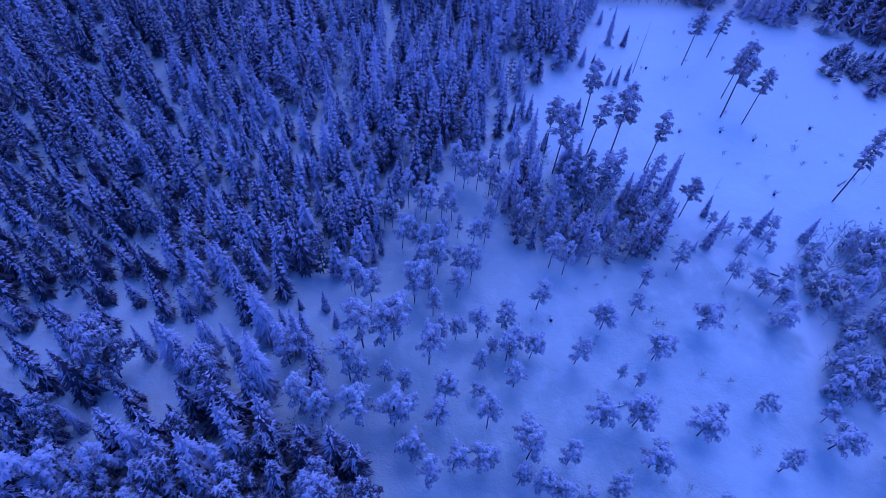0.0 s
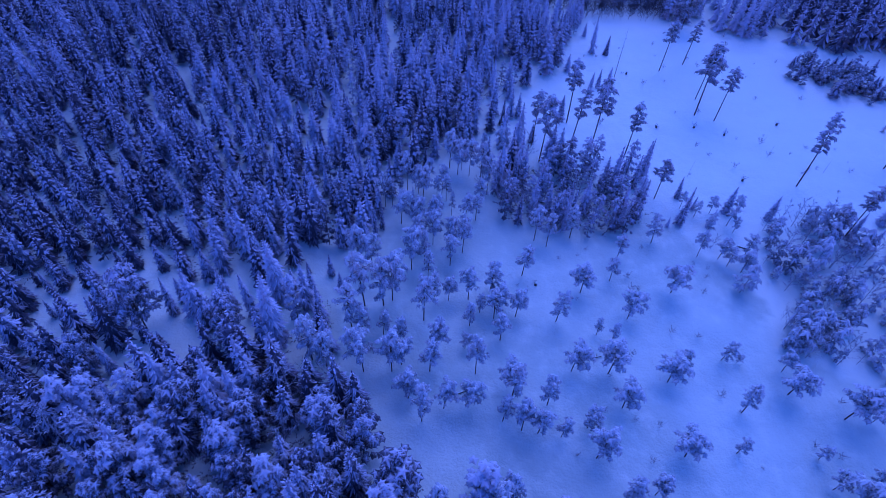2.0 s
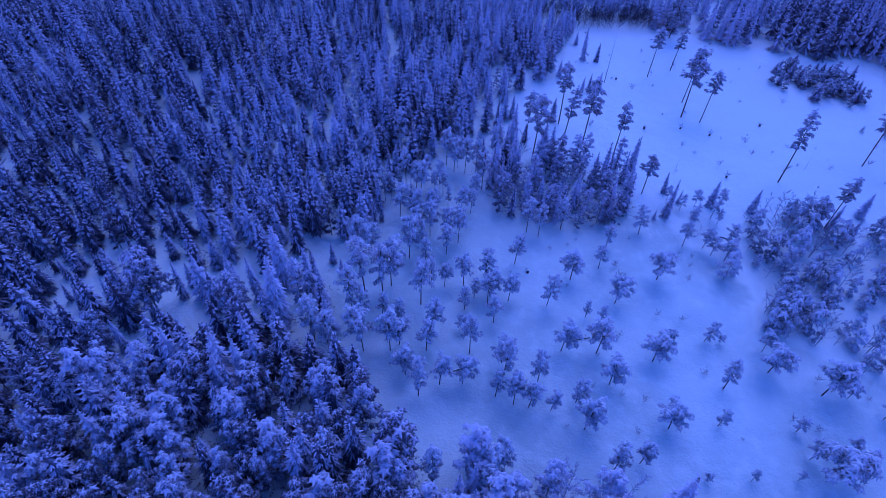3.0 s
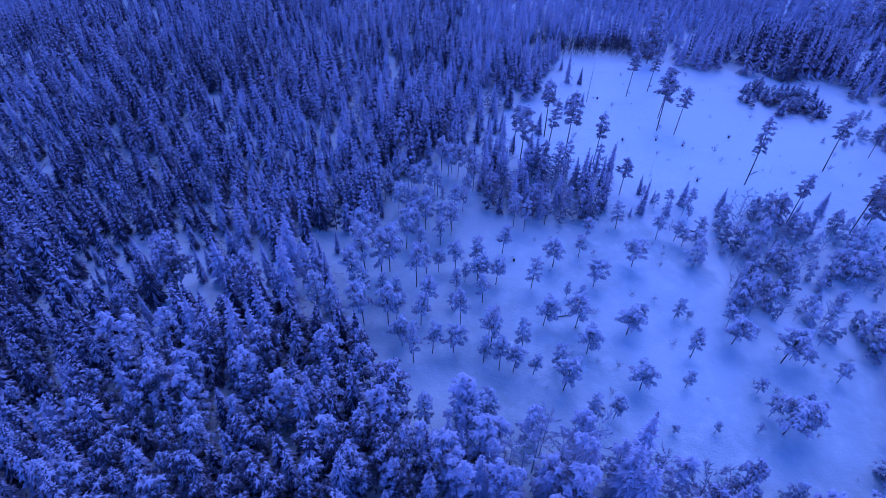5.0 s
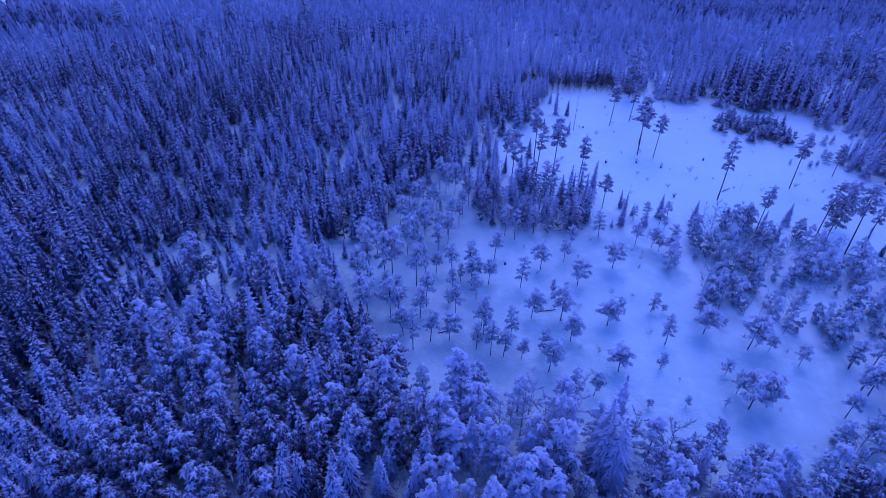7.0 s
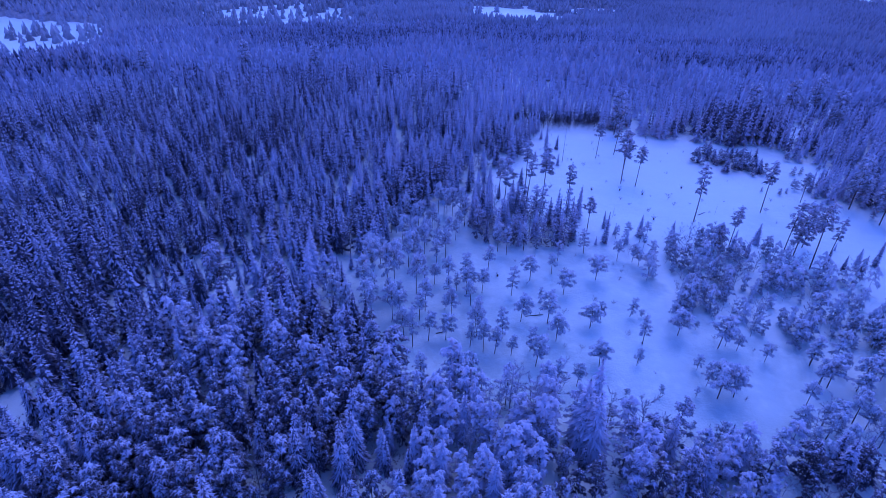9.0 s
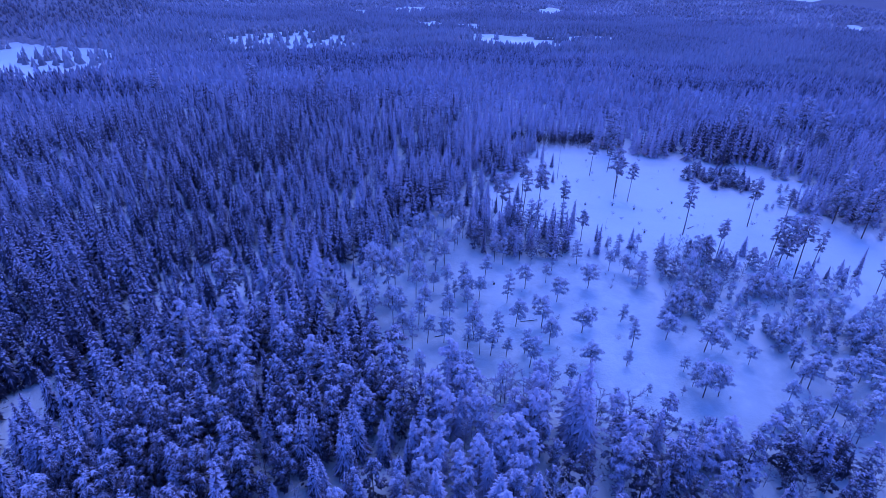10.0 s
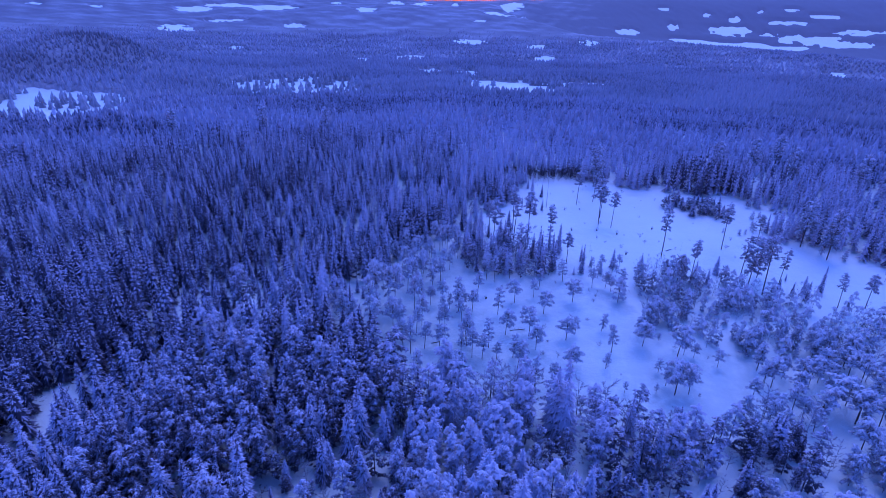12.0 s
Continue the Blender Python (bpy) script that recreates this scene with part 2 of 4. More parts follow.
FIELDS = [
    (-215, 680, 100, 250), (-330, 700, 25, 90), (73, 833, 101, 201), (215, 950, 54, 81), (2, 1119, 37, 73),
    (-74, 1106, 36, 88), (-163, 1478, 59, 151), (-270, 1370, 30, 122), (-12, 2302, 79, 140), (237, 2120, 45, 203), (206, 1527, 38, 153),
    (468, 2328, 42, 164), (-702, 1660, 32, 105), (859, 1327, 30, 110),
]
WEST_FIELD = [(-335, 265), (-245, 240), (-262, 345), (-292, 415), (-425, 620), (-570, 630), (-490, 430)]
HILLSIDE_FIELDS = [
    (-1243, 2367, 78, 215), (-1191, 2761, 100, 80), (-1535, 3180, 102, 170), (-1454, 3411, 137, 135), (-1169, 3407, 148, 235), (-830, 2675, 52, 118),
    (-634, 3438, 65, 191), (-1943, 2948, 33, 101), (-2202, 2855, 37, 126), (-547, 4171, 60, 330), (-377, 4134, 77, 366), (-917, 3907, 33, 135),
    (165, 3490, 101, 207), (333, 3337, 97, 168), (32, 3047, 38, 81), (261, 4187, 78, 228), (-141, 4114, 25, 292),
]
VALLEY_FIELDS = [
    (876, 3399, 72, 85), (1154, 3493, 34, 84), (1424, 3350, 120, 111), (1524, 3557, 36, 73), (1210, 3904, 34, 62), (1707, 3667, 21, 61),
    (1872, 3638, 42, 65), (1755, 3399, 110, 47), (1373, 3057, 328, 77), (1719, 3079, 163, 88), (1969, 3098, 105, 55), (1830, 2930, 106, 57),
    (1579, 3221, 48, 39), (1410, 3705, 24, 55), (1964, 3434, 81, 54),
]
CUT = [
    (19, 86), (21, 110), (29, 117), (35, 137), (39, 141), (60, 143), (76, 139), (82, 135),
    (89, 136), (96, 143), (95, 133), (104, 129), (116, 131), (128, 119), (125, 106), (119, 101),
    (119, 88), (130, 87), (141, 82), (146, 74), (155, 68), (140, 45), (127, 46), (121, 48), (114, 50), (107, 53),
    (104, 56), (94, 60), (83, 65), (76, 66), (49, 66), (45, 68), (24, 80),
]
MIRE = [
    (11, 83), (5, 74), (-6, 62), (-13, 54), (-17, 51), (-25, 50), (-23, 40), (-18, 38),
    (-15, 26), (-9, 21), (-3, 10), (2, 6), (15, 6), (32, 3), (38, -1), (50, -2),
    (66, -5), (77, 7), (84, 23), (59, 35), (60, 45), (52, 55), (44, 66), (22, 57),
    (12, 62),
]
THICK = [
    (12, 65), (16, 76), (46, 76), (45, 67), (41, 60), (22, 57), (14, 59),
]
STAND = [
    (-15, 51), (-7, 47), (2, 48), (10, 56), (13, 66), (14, 81), (8, 82), (0, 76),
    (-6, 67), (-11, 59),
]
HEDGE = [
    (26, 142), (40, 141), (58, 141), (63, 144), (62, 149), (44, 148), (27, 150),
]
BRUSH_ROW = [
    (-24, 178), (-2, 169), (5, 165), (6, 169), (-1, 174), (-23, 182),
]
LOGS = [
    (24.8, 30.8, 28.9, 31.8), (4.8, 23.4, 6.9, 24.3), (58.4, 57.3, 59.9, 56.6), (79.1, 79.7, 81.5, 81.6),
]
STUMPS = [
    (23.8, 111.0), (49.8, 93.0), (58.9, 93.9), (78.8, 96.0), (65.2, 76.4), (65.6, 92.0), (46.0, 113.7), (18.8, 45.5),
]
CORR = [
    (-25, 50), (-31, 45), (-43, 43), (-52, 45), (-62, 43), (-70, 37), (-72, 24), (-62, 16),
    (-50, 18), (-40, 20), (-36, 26), (-36, 30), (-25, 30), (-22, 40),
]
MIX = [
    (63, 59), (79, 67), (95, 62), (104, 55), (110, 49), (121, 46), (138, 42), (126, 24),
    (95, 21), (82, 28), (66, 32), (56, 39),
]
SPARSE_NORTH = [
    (46, 67), (71, 66), (82, 63), (77, 52), (62, 49), (51, 53), (43, 57),
]
SPARSE_SOUTH = [
    (81, 23), (94, 20), (121, 25), (105, -4), (79, -10), (73, 0),
]
EASTWOOD = [
    (70, -5), (79, -10), (107, -3), (93, -24), (53, -27), (58, -18),
]
SOUTHMIX = [
    (0, -7), (30, -2), (55, -3), (69, -12), (58, -18), (32, -20),
]
GAP1 = [
    (-23, -18), (-18, -13), (2, -13), (4, -20), (2, -34), (-20, -34),
]
GAP2 = [
    (35, -22), (39, -16), (53, -13), (60, -18), (56, -34), (35, -34),
]
ROAD = [
    (-72, -20), (-74, -9), (-75, -2), (-76, 5), (-71, 3), (-67, -10), (-65, -20),
]
BROADL = [
    (-86, 10), (-79, 10), (-75, 4), (-81, 4),
]
POCKET = [
    (130, 139), (139, 143), (150, 153), (147, 160), (136, 152),
]
EDGE = [
    (7, 78), (8, 95), (12, 113), (22, 114), (19, 84), (14, 79),
]
BIRCHES_SOUTH = [
    (24, -6), (40, -5), (38, -18), (23, -19),
]
BIRCHES_EAST = [
    (64, -7), (85, -4), (78, -18), (62, -20),
]


def inside(corners, x, y):
    """Whether each point lies in the polygon."""
    x, y = np.asarray(x, float), np.asarray(y, float)
    hit = np.zeros(x.shape, bool)
    for (ax, ay), (bx, by) in zip(corners, corners[1:] + corners[:1]):
        cross = (ay > y) != (by > y)
        hit ^= cross & (x < (bx - ax) * (y - ay) / ((by - ay) or 1e-9) + ax)
    return hit


def waves(x, y, size, seed):
    """Smooth noise between about 0 and 1."""
    r = np.random.RandomState(seed)
    v = np.zeros(np.shape(x))
    for k in range(7):
        a, ph, s = r.uniform(0, 6.28), r.uniform(0, 6.28), r.uniform(0.6, 1.9)
        v = v + np.sin((np.cos(a) * x + np.sin(a) * y) * s * 6.28 / size + ph)
    return np.clip(0.5 + v / 7, 0, 1)


def field_edge(x, y):
    """Below zero on open fields, above zero in the woods."""
    least = np.full(np.shape(x), 9.0)
    for fx, fy, rx, ry in FIELDS + HILLSIDE_FIELDS + VALLEY_FIELDS:
        a = math.atan2(fx - 12, fy + 96)
        u, v = x - fx, y - fy
        across, along = u * math.cos(a) - v * math.sin(a), u * math.sin(a) + v * math.cos(a)
        rim = 1.0 * waves(x, y, 0.9 * rx + 15, int(abs(fx))) + 0.8 * waves(x, y, 0.35 * rx + 8, int(abs(fy))) + 0.8 * (waves(x, y, 0.6 * rx + 25, int(abs(fx + fy))) - 0.4)
        least = np.minimum(least, (across / rx) ** 2 + (along / (ry * 0.85)) ** 2 - rim)
    return least


def in_fields(x, y):
    return (field_edge(x, y) < 0) | inside(WEST_FIELD, x + 14 * (waves(x, y, 40, 45) - 0.5), y)


def mesh_of(name, verts, tris, material, snow=None, frost=None, flat=True):
    """A mesh of triangles from arrays."""
    me = bpy.data.meshes.new(name)
    verts, tris = np.asarray(verts, np.float32), np.asarray(tris, np.int32)
    me.vertices.add(len(verts))
    me.vertices.foreach_set("co", verts.ravel())
    me.loops.add(tris.size)
    me.loops.foreach_set("vertex_index", tris.ravel())
    me.polygons.add(len(tris))
    me.polygons.foreach_set("loop_start", np.arange(0, tris.size, 3, dtype=np.int32))
    me.polygons.foreach_set("loop_total", np.full(len(tris), 3, np.int32))
    for key, values in (("snow", snow), ("frost", frost)):
        if values is not None:
            me.attributes.new(key, "FLOAT", "POINT").data.foreach_set("value", np.asarray(values, np.float32))
    me.polygons.foreach_set("use_smooth", np.full(len(tris), not flat))
    me.materials.append(material)
    me.update(calc_edges=True)
    me.validate()
    return me


# ---- ground ----
rings = np.concatenate([np.linspace(0.5, 130, 90), np.geomspace(132, 4640, 90)])
turns = np.linspace(0, 2 * math.pi, 200, endpoint=False)
gr, ga = np.meshgrid(rings, turns, indexing="ij")
gx, gy = 20 + gr * np.cos(ga), 40 + gr * np.sin(ga)
calm = 1 - smooth(200, 500, gr)
gz = terrain(gx, gy) + calm * (0.7 * (waves(gx, gy, 34, 1) - 0.5) + 0.35 * (waves(gx, gy, 9, 2) - 0.5))
gv = np.stack([gx, gy, gz], -1).reshape(-1, 3)
count = len(turns)
quads = []
for k in range(len(rings) - 1):
    i = np.arange(count) + k * count
    j = (np.arange(count) + 1) % count + k * count
    quads += [np.stack([i, i + count, j], 1), np.stack([j, i + count, j + count], 1)]
quads.append(np.stack([np.zeros(count - 2, int), np.arange(1, count - 1), np.arange(2, count)], 1))
ground_mesh = mesh_of("ground", gv, np.concatenate(quads), SNOW, flat=False)
mire_patches = waves(gx, gy, 30, 91) * inside(MIRE, gx + 6 * (waves(gx, gy, 18, 92) - 0.5), gy)
ground_mesh.attributes.new("mire_tone", "FLOAT", "POINT").data.foreach_set("value", (0.32 + 0.45 * mire_patches).ravel().astype(np.float32) * inside(MIRE, gx, gy).ravel())
ground = tagged(new("ground", ground_mesh), "wide snow-covered ground of a clearing and open mire", "ground", kind="structure")


def ground_height(x, y):
    r = np.hypot(np.asarray(x, float) - 20, np.asarray(y, float) - 40)
    return terrain(x, y) + (1 - smooth(200, 500, r)) * (0.7 * (waves(x, y, 34, 1) - 0.5) + 0.35 * (waves(x, y, 9, 2) - 0.5))


# ---- builders of trees ----


class Spray:
    """Gathers triangles with the snow that lies at each corner."""

    def __init__(self):
        self.v, self.f, self.s = [], [], []

    def add(self, points, faces, snow):
        k = len(self.v)
        self.v += [tuple(p) for p in points]
        self.f += [(a + k, b + k, c + k) for a, b, c in faces]
        self.s += snow

    def finger(self, base, way, length, width, droop, load=1.0, rim=0.1):
        """One drooping branch: a folded strip with snow along its ridge and dark hanging sides."""
        flat = math.hypot(way.x, way.y) or 1.0
        side = Vector((-way.y / flat, way.x / flat, 0)) * width
        tip = base + way * length + Vector((0, 0, -droop * length))
        mid = base.lerp(tip, 0.55) + Vector((0, 0, -0.55 * width))
        self.add([base, tip, mid + side, mid - side], [(0, 1, 2), (0, 3, 1)], [0.75 * load, 0.85 * load, rim, rim])

    def tuft(self, seat, out, size, droop, points, load, r):
        """A bunch of needles bowed under snow: a star of drooping points round a snowy top."""
        axis = Vector((out.x * 0.45, out.y * 0.45, 1)).normalized()
        u = axis.orthogonal().normalized()
        v = axis.cross(u)
        a0, ring, lying = r.uniform(0, 6.28), [], []
        for q in range(2 * points):
            a = a0 + math.pi * q / points + r.uniform(-0.18, 0.18)
            tip = q % 2 == 0
            w, drop = (size * r.uniform(0.8, 1.2), droop * r.uniform(0.5, 1.2)) if tip else (size * r.uniform(0.48, 0.68), 0.16)
            ring.append(seat + (u * math.cos(a) + v * math.sin(a)) * w + Vector((0, 0, -drop * size)))
            lying.append(load * r.uniform(0.4, 0.75) if tip else 0.16 * load)
        n = 2 * points
        self.add(ring + [seat + axis * size * 0.34], [(q, (q + 1) % n, n) for q in range(n)], lying + [load])

    def skirt(self, top, width, drop, sides, load, r):
        """The close inner twigs of one whorl: a ragged hanging skirt with some snow on it."""
        ring = []
        for i in range(sides):
            a = 6.283 * (i + r.uniform(-0.2, 0.2)) / sides
            w = width * r.uniform(0.75, 1.3)
            ring.append(top + Vector((math.cos(a) * w, math.sin(a) * w, -drop * r.uniform(0.8, 1.25))))
        self.add(ring + [top], [(i, (i + 1) % sides, sides) for i in range(sides)], [load * r.uniform(0.15, 0.7) for i in ring] + [load])


def stick(spray, points, radii, sides=6):
    """A tapered limb along points, with a closed tip."""
    k, rows = len(spray.v), []
    for q, (p, r) in enumerate(zip(points, radii)):
        way = (points[min(q + 1, len(points) - 1)] - points[max(q - 1, 0)]).normalized()
        a = way.orthogonal().normalized()
        b = way.cross(a)
        rows.append([p + (a * math.cos(u) + b * math.sin(u)) * r for u in (2 * math.pi * i / sides for i in range(sides))])
    pts = [p for row in rows for p in row] + [points[-1] + (points[-1] - points[-2]) * 0.1]
    faces = []
    for q in range(len(rows) - 1):
        for i in range(sides):
            a, b = q * sides + i, q * sides + (i + 1) % sides
            faces += [(a, b, b + sides), (a, b + sides, a + sides)]
    top = (len(rows) - 1) * sides
    faces += [(top + i, top + (i + 1) % sides, len(pts) - 1) for i in range(sides)]
    spray.add(pts, faces, [0.0] * len(pts))


def spruce_shape(seed, tall, wide, whorls, arms, forks=True, broad=1.0):
    """A spruce: whorls of drooping, forked branches round a straight stem."""
    r = random.Random(seed)
    crown, stem = Spray(), Spray()
    lean = Vector((r.uniform(-0.02, 0.02), r.uniform(-0.02, 0.02), 1))
    stick(stem, [lean * (tall * q) for q in (0, 0.3, 0.65, 0.96)], [tall * 0.013, tall * 0.010, tall * 0.006, 0.02], 5)

    def reach(h):
        return wide * (0.07 + 1.12 * (1 - h) ** 0.72)

    for w in range(whorls):
        h = 0.08 + 0.90 * ((w + 0.5) / whorls) ** 0.85
        crown.skirt(lean * (tall * (h + 0.55 / whorls)), 0.55 * reach(h), 0.45 * reach(h) + 0.6 * tall / whorls, 6 if forks else 5, 0.12 + 0.55 * h, r)
        count = max(5, round(arms * (0.7 + 0.3 * (1 - h))))
        for k in range(count):
            turn = 1.1 * w + 6.283 * k / count + r.uniform(-0.3, 0.3)
            z = tall * (h + r.uniform(-0.4, 0.4) / whorls)
            span = reach(h) * r.uniform(0.72, 1.22)
            tilt = -0.25 + 0.95 * h ** 3 + r.uniform(-0.15, 0.15)
            way = Vector((math.cos(turn), math.sin(turn), tilt))
            load = (0.46 + 0.85 * h) * r.uniform(0.7, 1.25)
            rim = (0.55 * h + 0.06) * r.uniform(0.4, 1.1)
            droop = r.uniform(0.5, 0.95) * (1 - 0.5 * h)
            base = lean * z + way * span * 0.15
            crown.finger(base, way, span * 0.9, (span * 0.115 + 0.018 * wide) * broad, droop, load, rim)
            if forks and h < 0.8:
                for sgn in (-0.62, 0.62):
                    if r.random() < 0.85:
                        b = turn + sgn + r.uniform(-0.12, 0.12)
                        at = lean * z + way * span * 0.34 + Vector((0, 0, -droop * span * 0.2))
                        crown.finger(at, Vector((math.cos(b), math.sin(b), tilt - 0.05)), span * 0.52, span * 0.09 + 0.018 * wide, droop, load * 0.9, rim)
    tip = lean * (tall * 0.93)
    crown.finger(tip, Vector((0.08, 0.03, 1)), tall * 0.08, wide * 0.06, 0.0)
    crown.finger(tip, Vector((-0.05, 0.08, 1)), tall * 0.075, wide * 0.06, 0.0)
    return crown, stem


def pine_shape(seed, tall, wide, bare, clumps, bunch, curve=0.03, load=1.0, droop=0.6, points=6, size=0.3, limbs=True):
    """A pine: a bare stem, crooked limbs and a domed crown of bowed needle tufts. bare: the share of the stem below the crown."""
    r = random.Random(seed)
    crown, stem = Spray(), Spray()
    bend = Vector((r.uniform(-curve, curve), r.uniform(-curve, curve), 0)) * tall

    def axis(u):
        return Vector((0, 0, tall * u)) + bend * u * u

    stick(stem, [axis(q) for q in (0, 0.25, 0.5, 0.75, 0.93)], [tall * 0.0085, tall * 0.0075, tall * 0.0062, tall * 0.004, 0.02], 6 if limbs else 4)
    turn = r.uniform(0, 6)
    for i in range(clumps):
        u = bare + (0.97 - bare) * ((i + r.uniform(0, 0.8)) / clumps)
        inner = (u - bare) / (1 - bare)
        reach = wide * (math.sin(math.pi * min(1, 0.30 + 0.70 * inner)) ** 0.7) * r.uniform(0.5, 1.1) + 0.10 * wide
        turn += 2.4 + r.uniform(-0.6, 0.6)
        base = axis(u * 0.95)
        knee = base + Vector((math.cos(turn), math.sin(turn), r.uniform(0.15, 0.45))) * reach * 0.6
        end = base + Vector((math.cos(turn + 0.2), math.sin(turn + 0.2), r.uniform(0.0, 0.35))) * reach
        if limbs:
            stick(stem, [base, knee, end], [tall * 0.004, tall * 0.0026, 0.010], 3)
        for k in range(bunch):
            out = Vector((math.cos(turn), math.sin(turn), 0))
            seat = base.lerp(end, 0.30 + 0.70 * (k + r.random()) / bunch) + Vector((r.gauss(0, 1), r.gauss(0, 1), r.gauss(0, 0.7))) * 0.11 * wide
            crown.tuft(seat, out * r.uniform(0.3, 1.4), wide * size * r.uniform(0.75, 1.25), droop * r.uniform(0.6, 1.3), points, load * (0.64 + 0.44 * inner) * r.uniform(0.6, 1.15), r)
    for k in range(3):
        crown.tuft(axis(0.90 + 0.035 * k), Vector((0, 0, 0)), wide * size * (1.1 - 0.25 * k), droop, points, load, r)
    return crown, stem


def birch_shape(seed, tall, wide, limbs, twigs, fine=0.012):
    """A leafless broadleaf tree: thin rising limbs and a haze of fine frosted twigs."""
    r = random.Random(seed)
    crown, stem = Spray(), Spray()
    bend = Vector((r.uniform(-0.07, 0.07), r.uniform(-0.07, 0.07), 0)) * tall

    def axis(u):
        return Vector((0, 0, tall * u)) + bend * u * u

    stick(stem, [axis(q) for q in (0, 0.35, 0.7, 0.95)], [tall * 0.008, tall * 0.006, tall * 0.003, 0.010], 5)
    for i in range(limbs):
        u = 0.12 + 0.82 * i / limbs
        a = i * 2.4 + r.uniform(-0.5, 0.5)
        reach = wide * (1.05 - 0.75 * u) * r.uniform(0.7, 1.2)
        base = axis(u)
        end = base + Vector((math.cos(a) * reach, math.sin(a) * reach, reach * r.uniform(0.7, 1.5)))
        stick(stem, [base, base.lerp(end, 0.5) + Vector((0, 0, -0.08 * reach)), end], [tall * 0.0014, tall * 0.001, 0.004], 3)
        for k in range(twigs):
            seat = base.lerp(end, r.uniform(0.15, 1.0))
            b = a + r.uniform(-1.6, 1.6)
            long = wide * r.uniform(0.09, 0.26)
            way = Vector((math.cos(b), math.sin(b), r.uniform(0.0, 1.8))).normalized() * long
            side = way.cross(Vector((r.uniform(-1, 1), r.uniform(-1, 1), r.uniform(-1, 1)))).normalized() * wide * r.uniform(0.6, 1.4) * fine
            crown.add([seat + side, seat - side, seat + way], [(0, 1, 2)], [r.uniform(0.1, 0.9)] * 3)
    return crown, stem


def meshes_of(name, shapes, leaf, bark, frost=0.02):
    """The crown and stem meshes of each variant, from the least to the most frosted."""
    made = []
    for i, (crown, stem) in enumerate(shapes):
        rime = frost + 0.12 * i if frost < 0.2 else frost
        made.append((mesh_of(name + "_crown", crown.v, crown.f, leaf, crown.s, [rime] * len(crown.v)), mesh_of(name + "_trunk", stem.v, stem.f, bark, flat=False)))
    return made


def tree_thing(name, pair, label, category, group):
    root = tagged(new(name), label, category, group)
    root.empty_display_size = 0.5
    for part_name, me in (("trunk", pair[1]), ("crown", pair[0])):
        new(part_name, me).parent = root
    return root


def plant(root, x, y, tall, own, wide=1.0, lean=(0, 0), spin=None):
    """A copy of a tree at a place, scaled from its own height to the wanted one."""
    k = tall / own
    spin = random.uniform(0, 360) if spin is None else spin
    m = pose(x, y, float(ground_height(x, y)) - 0.15, lean[0], lean[1], 0) @ pose(0, 0, 0, 0, 0, spin) @ Matrix.Diagonal((k * wide, k * wide, k, 1))
    return copy_thing(root, m)


def woods(name, shapes, places, material, label, category, own):
    """Many trees in one mesh. places: rows of x, y, height, width factor, variant, frost with painted haze."""
    vs, fs, ss, fr, at = [], [], [], [], 0
    arrays = [(np.array(c.v, np.float32), np.array(c.f, np.int32), np.array(c.s, np.float32)) for c in shapes]
    spin = np.random.RandomState(len(places)).uniform(0, 6.28, len(places))
    z = ground_height(places[:, 0], places[:, 1])
    for i, (x, y, tall, wide, kind, frost) in enumerate(places):
        v, f, s = arrays[int(kind) % len(arrays)]
        k, c, d = tall / own, math.cos(spin[i]), math.sin(spin[i])
        p = np.empty_like(v)
        p[:, 0] = x + (v[:, 0] * c - v[:, 1] * d) * k * wide
        p[:, 1] = y + (v[:, 0] * d + v[:, 1] * c) * k * wide
        p[:, 2] = z[i] + v[:, 2] * k - 0.1
        vs.append(p), fs.append(f + at), ss.append(s), fr.append(np.full(len(v), frost))
        at += len(v)
    ob = new(name, mesh_of(name, np.concatenate(vs), np.concatenate(fs), material, np.concatenate(ss), np.concatenate(fr)))
    return tagged(ob, label, category, kind="stuff")


def jitter(x0, x1, y0, y1, step, seed):
    """Uneven places about step apart."""
    r = np.random.RandomState(seed)
    x, y = np.meshgrid(np.arange(x0, x1, step), np.arange(y0, y1, step))
    x = x + (np.arange(x.shape[0]) % 2)[:, None] * step * 0.5
    return (x + r.uniform(-0.42, 0.42, x.shape) * step).ravel(), (y + r.uniform(-0.42, 0.42, y.shape) * step).ravel()


# ---- single trees of the clearing and the mire ----
seed_shapes = [pine_shape(300 + i, 16, (2.3, 1.9, 2.1, 1.7)[i], (0.54, 0.58, 0.60, 0.52)[i], 22, 4, 0.025, 0.8, 0.5, 6, 0.30) for i in range(4)]
seed_shapes.append(pine_shape(310, 16, 2.6, 0.26, 32, 4, 0.02, 0.8, 0.5, 6, 0.28))
seed_roots = [tree_thing("seed_pine", p, "tall pine with bare trunk and dark crown", "pine tree", "tall pines of the clearing") for p in meshes_of("seed_pine", seed_shapes, BARE_PINE, BARK, 0.4)]
for i, (x, y, tall) in enumerate(SEED_PINES + [(x, y, max(17, tall)) for x, y, tall in EDGE_PINES]):
    clump = 95 < x < 130 and 58 < y < 76
    plant(seed_roots[4 if clump or i >= len(SEED_PINES) else i % 4], x, y, max(1.08 * tall, 5), 16, 1.0 if tall > 12 and i < len(SEED_PINES) else 1.15, (random.uniform(-2, 2), random.uniform(-2, 2)))

